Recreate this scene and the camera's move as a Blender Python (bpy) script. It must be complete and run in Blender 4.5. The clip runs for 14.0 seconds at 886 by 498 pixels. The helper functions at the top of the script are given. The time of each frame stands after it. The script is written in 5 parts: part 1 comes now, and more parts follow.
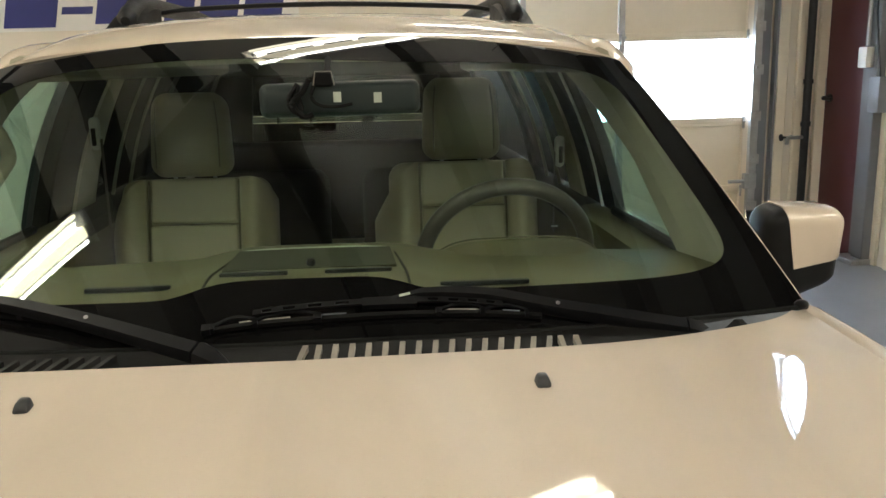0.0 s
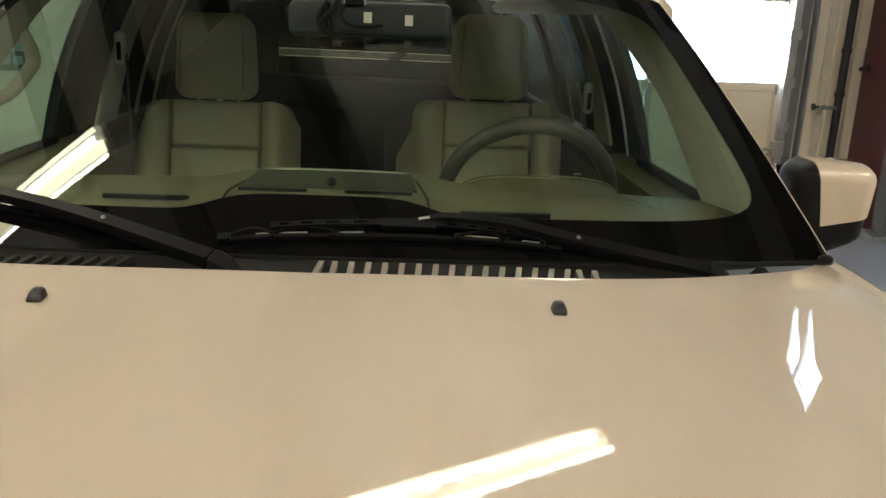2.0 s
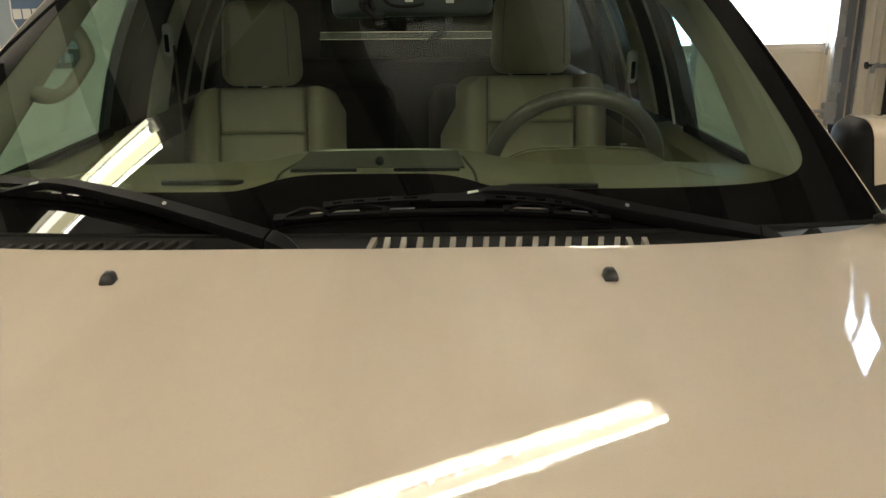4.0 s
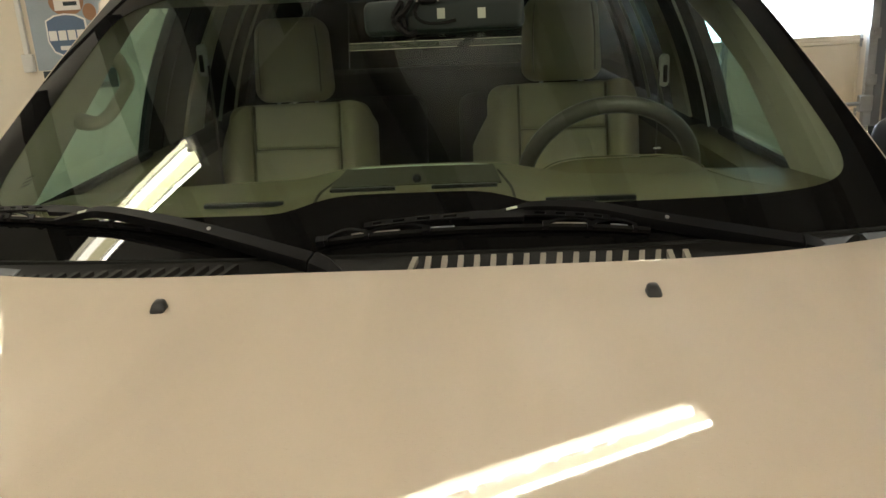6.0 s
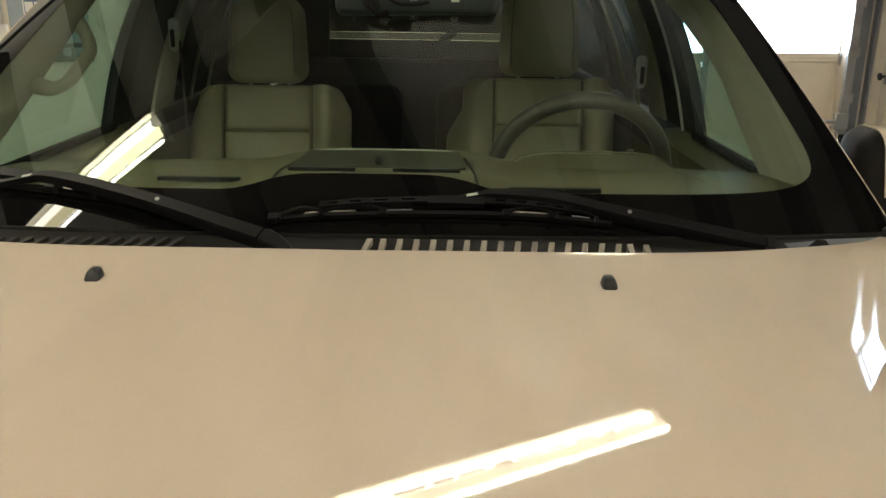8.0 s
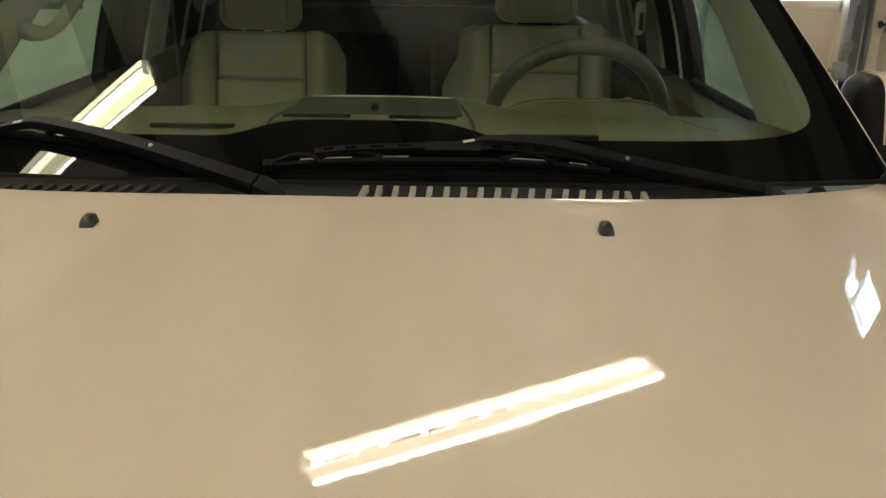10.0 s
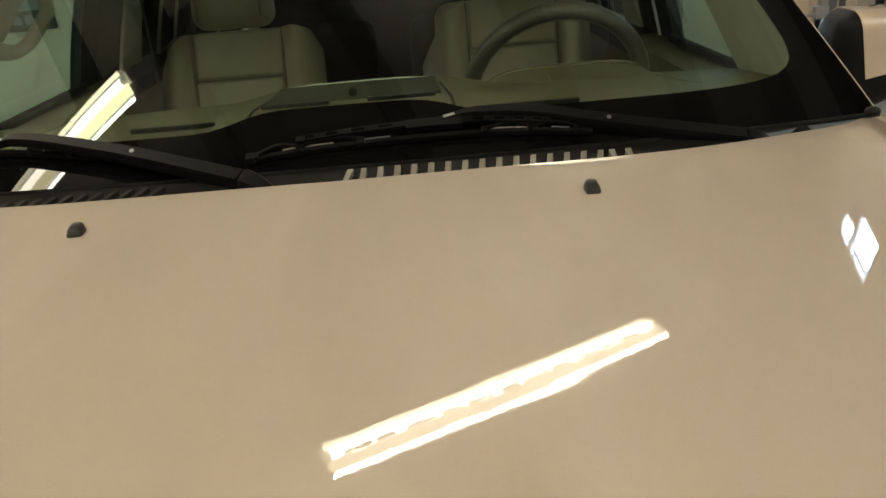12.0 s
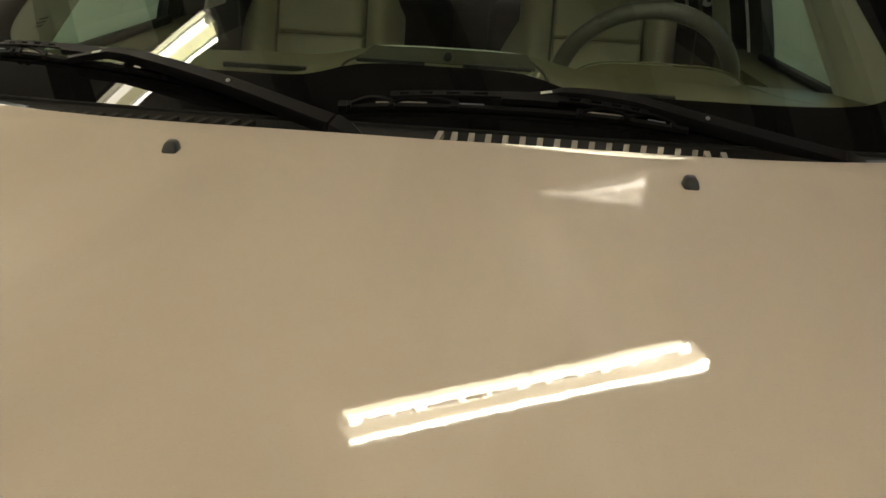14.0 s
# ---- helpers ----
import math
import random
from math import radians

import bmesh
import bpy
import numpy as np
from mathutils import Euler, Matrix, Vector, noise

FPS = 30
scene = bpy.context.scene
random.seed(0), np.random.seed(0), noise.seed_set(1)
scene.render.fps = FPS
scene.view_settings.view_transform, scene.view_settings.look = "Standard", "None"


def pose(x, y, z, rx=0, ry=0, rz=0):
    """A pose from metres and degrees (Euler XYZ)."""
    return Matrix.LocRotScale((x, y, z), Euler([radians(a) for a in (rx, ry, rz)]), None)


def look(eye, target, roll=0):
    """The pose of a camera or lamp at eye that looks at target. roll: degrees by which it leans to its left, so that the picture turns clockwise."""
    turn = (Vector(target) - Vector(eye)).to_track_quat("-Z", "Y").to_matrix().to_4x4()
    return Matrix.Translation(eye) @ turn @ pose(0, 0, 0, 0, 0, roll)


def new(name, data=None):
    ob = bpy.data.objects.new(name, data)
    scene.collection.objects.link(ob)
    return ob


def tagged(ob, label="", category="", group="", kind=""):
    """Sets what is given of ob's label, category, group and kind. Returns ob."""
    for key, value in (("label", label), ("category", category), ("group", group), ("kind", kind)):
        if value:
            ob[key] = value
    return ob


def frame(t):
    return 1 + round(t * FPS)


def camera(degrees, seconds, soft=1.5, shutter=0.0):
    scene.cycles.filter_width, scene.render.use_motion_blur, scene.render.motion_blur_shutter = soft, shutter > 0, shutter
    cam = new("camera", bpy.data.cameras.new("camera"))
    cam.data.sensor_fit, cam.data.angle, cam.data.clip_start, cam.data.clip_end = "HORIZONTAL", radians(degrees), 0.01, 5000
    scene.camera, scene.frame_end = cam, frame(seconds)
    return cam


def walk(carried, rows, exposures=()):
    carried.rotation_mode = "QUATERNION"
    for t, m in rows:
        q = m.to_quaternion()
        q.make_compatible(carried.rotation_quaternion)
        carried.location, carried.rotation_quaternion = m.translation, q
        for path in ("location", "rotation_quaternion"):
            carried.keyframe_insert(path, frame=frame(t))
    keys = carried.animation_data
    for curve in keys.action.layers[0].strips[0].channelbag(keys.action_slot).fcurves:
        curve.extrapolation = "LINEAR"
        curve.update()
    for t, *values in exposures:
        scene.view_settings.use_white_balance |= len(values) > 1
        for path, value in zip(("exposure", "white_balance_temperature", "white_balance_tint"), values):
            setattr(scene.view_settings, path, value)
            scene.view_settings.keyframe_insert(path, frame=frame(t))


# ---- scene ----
cam = camera(57.2, 14.0)
PATH = [
    (0, (0.1063, -0.8382, 1.5115), (0.2738, 1.1049, 1.0682), -1.77),
    (0.5, (0.1102, -0.8534, 1.5135), (0.2601, 1.0919, 1.0741), -1.19),
    (1, (0.1182, -0.8501, 1.4988), (0.2454, 1.0926, 1.0410), -0.19),
    (1.5, (0.1100, -0.8439, 1.4890), (0.2217, 1.0889, 0.9872), 1.02),
    (2, (0.1000, -0.8310, 1.4722), (0.2278, 1.0854, 0.9144), 1.95),
    (2.5, (0.0900, -0.8329, 1.4712), (0.2294, 1.0751, 0.8879), 1.42),
    (3, (0.1102, -0.8383, 1.4878), (0.2395, 1.0718, 0.9094), -0.75),
    (3.5, (0.1140, -0.8462, 1.4753), (0.2143, 1.0617, 0.8839), -1.09),
    (4, (0.0940, -0.8520, 1.4702), (0.1068, 1.0535, 0.8628), -1.18),
    (4.2, (0.0947, -0.8552, 1.4798), (0.0836, 1.0500, 0.8714), -1.49),
    (6.3, (0.0822, -0.8521, 1.4917), (0.0175, 1.0575, 0.9009), -3.46),
    (6.5, (0.0869, -0.8494, 1.4859), (0.0253, 1.0617, 0.8994), -3.40),
    (7, (0.0835, -0.8364, 1.4926), (0.0372, 1.0750, 0.9058), -3.36),
    (7.5, (0.1044, -0.8261, 1.4737), (0.0775, 1.0854, 0.8860), -1.74),
    (8, (0.1082, -0.8288, 1.4639), (0.1027, 1.0785, 0.8620), 0.02),
    (8.5, (0.1061, -0.8230, 1.4569), (0.1120, 1.0761, 0.8298), 0.53),
    (8.7, (0.1034, -0.8242, 1.4564), (0.1050, 1.0696, 0.8132), 0.52),
    (10.8, (0.1081, -0.8303, 1.4611), (0.1377, 1.0326, 0.7341), -0.93),
    (11, (0.1080, -0.8336, 1.4652), (0.1370, 1.0303, 0.7406), -1.71),
    (11.5, (0.1182, -0.8497, 1.4569), (0.1225, 1.0149, 0.7334), -3.45),
    (12, (0.1186, -0.8317, 1.4455), (0.1194, 1.0226, 0.6963), -5.65),
    (12.5, (0.1134, -0.8467, 1.4695), (0.0440, 1.0038, 0.7140), -7.54),
    (13, (0.1009, -0.8544, 1.4642), (-0.0415, 0.9928, 0.7108), -5.70),
    (13.5, (0.0570, -0.8419, 1.4319), (-0.0754, 0.9968, 0.6563), -0.58),
    (14, (0.0593, -0.8343, 1.4211), (-0.0138, 1.0094, 0.6494), 2.45),
]
walk(cam, [(t, look(eye, target, roll)) for t, eye, target, roll in PATH],
     exposures=[(0, 0.40, 5690, 10), (1.5, 0.26, 5830, 10), (3, 0.16, 5910, 10), (7.5, 0.11, 6020, 10), (8.5, 0.11, 6030, 10), (11, -0.09, 6060, 10), (12, -0.11, 6090, 10), (12.5, -0.15, 6100, 10), (13, -0.23, 6120, 10), (14, -0.34, 6170, 10)])

# ---- world and light ----
world = bpy.data.worlds.new("world")
scene.world = world
world.use_nodes = True
wn = world.node_tree
sky = wn.nodes.new("ShaderNodeTexSky")
sky.sky_type = 'NISHITA'
sky.sun_disc = False
sky.sun_elevation, sky.sun_rotation = radians(28), radians(60)
wn.nodes["Background"].inputs["Strength"].default_value = 0.12
wn.links.new(sky.outputs[0], wn.nodes["Background"].inputs["Color"])
TUBE_POWER = 60.0
DAYLIGHT = 14.0
SIDE_DAYLIGHT = 90.0
scene.view_settings.exposure = 0.0


# ---- materials ----
def mat(name, color, rough=0.5, metal=0.0, vary=0.12, scale=8.0, bump=0.0, bump_scale=80.0, coat=0.0, spec=0.5,
        rough_vary=0.08, second=None, second_amount=0.0, second_scale=2.0, island=0.0):
    """A procedural surface: base colour with grain and broad stains, rough variation, fine relief."""
    m = bpy.data.materials.new(name)
    m.use_nodes = True
    nt = m.node_tree
    b = nt.nodes["Principled BSDF"]
    tc = nt.nodes.new("ShaderNodeTexCoord")
    n1 = nt.nodes.new("ShaderNodeTexNoise")
    n1.inputs["Scale"].default_value, n1.inputs["Detail"].default_value = scale, 6
    nt.links.new(tc.outputs["Object"], n1.inputs["Vector"])
    n2 = nt.nodes.new("ShaderNodeTexNoise")
    n2.inputs["Scale"].default_value, n2.inputs["Detail"].default_value = scale * 14, 4
    nt.links.new(tc.outputs["Object"], n2.inputs["Vector"])
    add = nt.nodes.new("ShaderNodeMath")
    add.operation = 'MULTIPLY_ADD'
    add.inputs[1].default_value = 0.4
    nt.links.new(n2.outputs["Fac"], add.inputs[0])
    nt.links.new(n1.outputs["Fac"], add.inputs[2])
    ramp = nt.nodes.new("ShaderNodeMapRange")
    ramp.inputs["From Min"].default_value, ramp.inputs["From Max"].default_value = 0.35, 1.05
    ramp.inputs["To Min"].default_value, ramp.inputs["To Max"].default_value = 1 - vary, 1 + vary
    nt.links.new(add.outputs[0], ramp.inputs["Value"])
    mul = nt.nodes.new("ShaderNodeVectorMath")
    mul.operation = 'SCALE'
    mul.inputs[0].default_value = color[:3]
    nt.links.new(ramp.outputs[0], mul.inputs["Scale"])
    out = mul.outputs[0]
    if second:
        n3 = nt.nodes.new("ShaderNodeTexNoise")
        n3.inputs["Scale"].default_value, n3.inputs["Detail"].default_value = second_scale, 8
        nt.links.new(tc.outputs["Object"], n3.inputs["Vector"])
        r3 = nt.nodes.new("ShaderNodeMapRange")
        r3.inputs["From Min"].default_value, r3.inputs["From Max"].default_value = 0.48, 0.68
        r3.inputs["To Max"].default_value = second_amount
        nt.links.new(n3.outputs["Fac"], r3.inputs["Value"])
        mx = nt.nodes.new("ShaderNodeMix")
        mx.data_type = 'RGBA'
        mx.inputs[7].default_value = (*second, 1)
        nt.links.new(r3.outputs[0], mx.inputs[0])
        nt.links.new(out, mx.inputs[6])
        out = mx.outputs[2]
    nt.links.new(out, b.inputs["Base Color"])
    rr = nt.nodes.new("ShaderNodeMapRange")
    rr.inputs["From Min"].default_value, rr.inputs["From Max"].default_value = 0.35, 1.05
    rr.inputs["To Min"].default_value, rr.inputs["To Max"].default_value = max(0.0, rough - rough_vary), min(1.0, rough + rough_vary)
    nt.links.new(add.outputs[0], rr.inputs["Value"])
    nt.links.new(rr.outputs[0], b.inputs["Roughness"])
    b.inputs["Metallic"].default_value = metal
    b.inputs["Specular IOR Level"].default_value = spec
    b.inputs["Coat Weight"].default_value = coat
    b.inputs["Coat Roughness"].default_value = 0.02
    if bump:
        nb = nt.nodes.new("ShaderNodeTexNoise")
        nb.inputs["Scale"].default_value, nb.inputs["Detail"].default_value = bump_scale, 3
        nt.links.new(tc.outputs["Object"], nb.inputs["Vector"])
        bn = nt.nodes.new("ShaderNodeBump")
        bn.inputs["Strength"].default_value, bn.inputs["Distance"].default_value = bump, 0.002
        nt.links.new(nb.outputs["Fac"], bn.inputs["Height"])
        nt.links.new(bn.outputs[0], b.inputs["Normal"])
    return m


def glass_mat(name, color, rough=0.0, ior=1.5):
    m = bpy.data.materials.new(name)
    m.use_nodes = True
    b = m.node_tree.nodes["Principled BSDF"]
    b.inputs["Base Color"].default_value = (*color, 1)
    b.inputs["Transmission Weight"].default_value = 1.0
    b.inputs["Roughness"].default_value = rough
    b.inputs["IOR"].default_value = ior
    return m


def glow(name, color, strength):
    m = bpy.data.materials.new(name)
    m.use_nodes = True
    nt = m.node_tree
    nt.nodes.remove(nt.nodes["Principled BSDF"])
    e = nt.nodes.new("ShaderNodeEmission")
    e.inputs["Color"].default_value, e.inputs["Strength"].default_value = (*color, 1), strength
    nt.links.new(e.outputs[0], nt.nodes["Material Output"].inputs["Surface"])
    return m


PAINT = mat("champagne_paint", (0.555, 0.465, 0.365), 0.55, 0.0, vary=0.03, scale=3, coat=1.0, rough_vary=0.04)
pn = PAINT.node_tree
pb = pn.nodes["Principled BSDF"]
pb.inputs["Coat IOR"].default_value = 1.75
ptc = pn.nodes.new("ShaderNodeTexCoord")
peel = pn.nodes.new("ShaderNodeTexNoise")
peel.inputs["Scale"].default_value, peel.inputs["Detail"].default_value = 230, 2
pn.links.new(ptc.outputs["Object"], peel.inputs["Vector"])
pbump = pn.nodes.new("ShaderNodeBump")
pbump.inputs["Strength"].default_value, pbump.inputs["Distance"].default_value = 0.04, 0.0002
pn.links.new(peel.outputs["Fac"], pbump.inputs["Height"])
scr = pn.nodes.new("ShaderNodeTexNoise")
scr.inputs["Scale"].default_value, scr.inputs["Detail"].default_value = 260, 2
stretch = pn.nodes.new("ShaderNodeMapping")
stretch.inputs["Scale"].default_value = (1.0, 2.6, 1.0)
stretch.inputs["Rotation"].default_value = (0, 0, 0.5)
pn.links.new(ptc.outputs["Object"], stretch.inputs["Vector"])
pn.links.new(stretch.outputs[0], scr.inputs["Vector"])
scm = pn.nodes.new("ShaderNodeMapRange")
scm.inputs["From Min"].default_value, scm.inputs["From Max"].default_value = 0.685, 0.73
pn.links.new(scr.outputs["Fac"], scm.inputs["Value"])
sbump = pn.nodes.new("ShaderNodeBump")
sbump.inputs["Strength"].default_value, sbump.inputs["Distance"].default_value = 0.7, 0.0016
pn.links.new(scm.outputs[0], sbump.inputs["Height"])
pn.links.new(pbump.outputs[0], sbump.inputs["Normal"])
pn.links.new(sbump.outputs[0], pb.inputs["Coat Normal"])
smear = pn.nodes.new("ShaderNodeTexNoise")
smear.inputs["Scale"].default_value, smear.inputs["Detail"].default_value, smear.inputs["Distortion"].default_value = 5, 9, 1.2
pn.links.new(ptc.outputs["Object"], smear.inputs["Vector"])
crm = pn.nodes.new("ShaderNodeMapRange")
crm.inputs["From Min"].default_value, crm.inputs["From Max"].default_value = 0.4, 0.75
crm.inputs["To Min"].default_value, crm.inputs["To Max"].default_value = 0.008, 0.05
pn.links.new(smear.outputs["Fac"], crm.inputs["Value"])
pn.links.new(crm.outputs[0], pb.inputs["Coat Roughness"])
specks = pn.nodes.new("ShaderNodeTexNoise")
specks.inputs["Scale"].default_value, specks.inputs["Detail"].default_value = 330, 1
pn.links.new(ptc.outputs["Object"], specks.inputs["Vector"])
spm = pn.nodes.new("ShaderNodeMapRange")
spm.inputs["From Min"].default_value, spm.inputs["From Max"].default_value = 0.73, 0.82
spm.inputs["To Max"].default_value = 0.25
pn.links.new(specks.outputs["Fac"], spm.inputs["Value"])
dust = pn.nodes.new("ShaderNodeMix")
dust.data_type = 'RGBA'
dust.inputs[7].default_value = (0.72, 0.68, 0.60, 1)
pn.links.new(spm.outputs[0], dust.inputs[0])
pn.links.new(pb.inputs["Base Color"].links[0].from_socket, dust.inputs[6])
pn.links.new(dust.outputs[2], pb.inputs["Base Color"])
# soft dark bands in the base colour paint the room's reflection on the hood
bands = pn.nodes.new("ShaderNodeTexNoise")
bands.inputs["Scale"].default_value, bands.inputs["Detail"].default_value, bands.inputs["Distortion"].default_value = 3.2, 7, 0.8
band_map = pn.nodes.new("ShaderNodeMapping")
band_map.inputs["Scale"].default_value = (1.7, 0.55, 1.0)
band_map.inputs["Rotation"].default_value = (0, 0, -0.6)
pn.links.new(ptc.outputs["Object"], band_map.inputs["Vector"])
pn.links.new(band_map.outputs[0], bands.inputs["Vector"])
band_mask = pn.nodes.new("ShaderNodeMapRange")
band_mask.inputs["From Min"].default_value, band_mask.inputs["From Max"].default_value = 0.42, 0.70
band_mask.inputs["To Max"].default_value = 0.38
pn.links.new(bands.outputs["Fac"], band_mask.inputs["Value"])
banded = pn.nodes.new("ShaderNodeMix")
banded.data_type = 'RGBA'
banded.inputs[7].default_value = (0.42, 0.345, 0.265, 1)
pn.links.new(band_mask.outputs[0], banded.inputs[0])
pn.links.new(dust.outputs[2], banded.inputs[6])
pn.links.new(banded.outputs[2], pb.inputs["Base Color"])
TRIM_BLACK = mat("black_plastic", (0.0095, 0.0095, 0.0102), 0.45, vary=0.25, scale=20, bump=0.15, bump_scale=900, spec=0.15)
COWL_BLACK = mat("weathered_black_plastic", (0.009, 0.0087, 0.0084), 0.6, vary=0.3, scale=12, bump=0.25, bump_scale=500,
                 second=(0.05, 0.046, 0.04), second_amount=0.12, second_scale=18, spec=0.12)
COWL_GLOSS = mat("glossy_grey_plastic", (0.15, 0.16, 0.18), 0.2, vary=0.2, scale=10)
NOZZLE = mat("worn_black_plastic", (0.008, 0.008, 0.009), 0.4, vary=0.3, scale=60, bump=0.2, bump_scale=700)
PAPER = mat("aged_paper", (0.40, 0.43, 0.36), 0.7, vary=0.08, scale=30)
SLAT_GREY = mat("dusty_grey_plastic", (0.23, 0.21, 0.175), 0.6, vary=0.25, scale=25, bump=0.2, bump_scale=600)
SLAT_DARK = mat("worn_dark_plastic", (0.018, 0.017, 0.016), 0.5, vary=0.25, scale=25, bump=0.2, bump_scale=600, spec=0.3)
WIPER_MAT = mat("wiper_black_metal", (0.0068, 0.0068, 0.0075), 0.42, vary=0.2, scale=30, spec=0.14)
RUBBER = mat("black_rubber", (0.008, 0.008, 0.008), 0.7, vary=0.2, scale=30, spec=0.1)
FRIT = mat("black_ceramic_border", (0.004, 0.004, 0.004), 0.02, vary=0.1, scale=30, rough_vary=0.005, spec=0.24)
CHROME = mat("bright_metal", (0.75, 0.74, 0.72), 0.12, 1.0, vary=0.05)
WINDSHIELD = glass_mat("green_tinted_glass", (0.785, 0.915, 0.815), ior=1.45)
CLEAR_GLASS = glass_mat("clear_glass", (0.97, 0.985, 0.985))
SIDE_GLASS = glass_mat("side_glass", (0.60, 0.85, 0.83))
DARK_GLASS = glass_mat("privacy_glass", (0.002, 0.0025, 0.0024), ior=1.02)
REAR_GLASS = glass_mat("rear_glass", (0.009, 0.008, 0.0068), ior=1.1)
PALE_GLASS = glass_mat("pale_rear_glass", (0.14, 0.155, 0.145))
LEATHER = mat("beige_leather", (0.30, 0.262, 0.167), 0.5, vary=0.12, scale=7, bump=0.35, bump_scale=260)
LEATHER_SEAM = mat("seam_thread", (0.16, 0.14, 0.10), 0.7, vary=0.1)
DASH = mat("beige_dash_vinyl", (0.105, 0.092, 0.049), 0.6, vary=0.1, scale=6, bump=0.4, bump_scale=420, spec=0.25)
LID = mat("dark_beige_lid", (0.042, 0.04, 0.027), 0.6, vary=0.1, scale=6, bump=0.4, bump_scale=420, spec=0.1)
TRIM_BEIGE = mat("beige_trim_fabric", (0.27, 0.25, 0.19), 0.8, vary=0.08, scale=6, bump=0.3, bump_scale=500)
PILLAR_BEIGE = mat("pale_beige_plastic", (0.58, 0.53, 0.41), 0.55, vary=0.08, scale=6, bump=0.3, bump_scale=500)
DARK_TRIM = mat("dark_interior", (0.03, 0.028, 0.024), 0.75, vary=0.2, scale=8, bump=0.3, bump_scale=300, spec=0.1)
REAR_SHADED = mat("shaded_brown_cloth", (0.015, 0.012, 0.009), 0.8, vary=0.15, scale=8, bump=0.3, bump_scale=300)
WHEEL_MAT = mat("grey_leather_wheel", (0.055, 0.048, 0.037), 0.33, vary=0.1, scale=20, bump=0.2, bump_scale=300)
BELT_MAT = mat("belt_webbing", (0.10, 0.09, 0.07), 0.75, vary=0.15, scale=40)
MIRROR = mat("mirror_glass", (0.85, 0.88, 0.86), 0.01, 1.0, vary=0.0, rough_vary=0.0)
MIRROR_BACK = mat("grey_green_housing", (0.016, 0.023, 0.0215), 0.5, vary=0.15, scale=14, spec=0.25)
TYRE = mat("tyre_rubber", (0.02, 0.02, 0.02), 0.8, vary=0.2, scale=12, bump=0.4, bump_scale=60)
ALLOY = mat("alloy_rim", (0.55, 0.55, 0.55), 0.3, 0.9, vary=0.1)
SEAM_DARK = mat("dark_seam", (0.03, 0.028, 0.025), 0.6, vary=0.2, scale=20)
STICKER = mat("white_paper_sticker", (0.75, 0.74, 0.68), 0.7, vary=0.06)
LAMP_LENS = mat("clear_lamp_lens", (0.6, 0.6, 0.6), 0.08, 0.4, vary=0.05, coat=1.0)

WALL = mat("cream_wall_paint", (0.74, 0.66, 0.54), 0.65, vary=0.06, scale=1.3, bump=0.1, bump_scale=60,
           second=(0.50, 0.42, 0.31), second_amount=0.25, second_scale=1.1)
PANEL = mat("cream_door_panel", (0.86, 0.76, 0.60), 0.5, vary=0.05, scale=1.5, bump=0.12, bump_scale=160,
            second=(0.55, 0.45, 0.33), second_amount=0.2, second_scale=0.9)
RIBBED = mat("cream_ribbed_metal", (0.86, 0.77, 0.61), 0.5, vary=0.07, scale=2.0, second=(0.5, 0.42, 0.3), second_amount=0.25)
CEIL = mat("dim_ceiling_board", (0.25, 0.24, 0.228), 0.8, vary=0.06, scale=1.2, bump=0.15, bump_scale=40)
# same board in a paler colour, standing in for lamplight at the back
CEIL_LIT = mat("lit_ceiling_board", (0.76, 0.74, 0.69), 0.8, vary=0.08, scale=1.2, bump=0.15, bump_scale=40)
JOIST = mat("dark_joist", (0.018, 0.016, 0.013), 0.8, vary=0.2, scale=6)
STEEL = mat("galvanised_steel", (0.42, 0.42, 0.42), 0.42, 0.8, vary=0.2, scale=14, second=(0.25, 0.2, 0.16), second_amount=0.4, second_scale=9)
GREYPOST = mat("grey_painted_steel", (0.19, 0.195, 0.21), 0.5, 0.2, vary=0.12, scale=6, second=(0.12, 0.11, 0.1), second_amount=0.3)
PIPE = mat("black_pipe_paint", (0.02, 0.021, 0.024), 0.4, 0.3, vary=0.2, scale=12)
REDDOOR = mat("dark_red_door_paint", (0.095, 0.026, 0.030), 0.42, vary=0.1, scale=4, bump=0.08, bump_scale=120)
FLOOR = mat("grey_floor_paint", (0.28, 0.30, 0.335), 0.35, vary=0.12, scale=2.2, bump=0.08, bump_scale=40,
            second=(0.14, 0.14, 0.15), second_amount=0.7, second_scale=0.55)
BANNER = mat("white_vinyl_banner", (0.78, 0.75, 0.70), 0.45, vary=0.03, scale=2)
BLUEINK = mat("dark_blue_ink", (0.022, 0.025, 0.16), 0.4, vary=0.05)
POSTER_BLUE = mat("poster_blue", (0.32, 0.365, 0.40), 0.45, vary=0.12, scale=5)
POSTER_BROWN = mat("poster_brown", (0.32, 0.17, 0.09), 0.5, vary=0.1, scale=7)
POSTER_SHIELD = mat("poster_deep_blue", (0.11, 0.16, 0.25), 0.45, vary=0.12, scale=5)
SIGN_DARK = mat("dark_sign_board", (0.02, 0.035, 0.04), 0.4, vary=0.1)
WHITE_METAL = mat("white_enamel", (0.78, 0.76, 0.70), 0.35, vary=0.05, scale=5)
OUTLET = mat("white_outlet_plastic", (0.72, 0.70, 0.66), 0.4, vary=0.05)
TUBE = glow("fluorescent_glow", (1.0, 0.89, 0.68), TUBE_POWER)
WIDE_TUBE = glow("wide_tube_glow", (1.0, 0.88, 0.65), TUBE_POWER * 0.5)
WING_GLOW = glow("lit_wing_glow", (1.0, 0.86, 0.55), TUBE_POWER * 0.18)
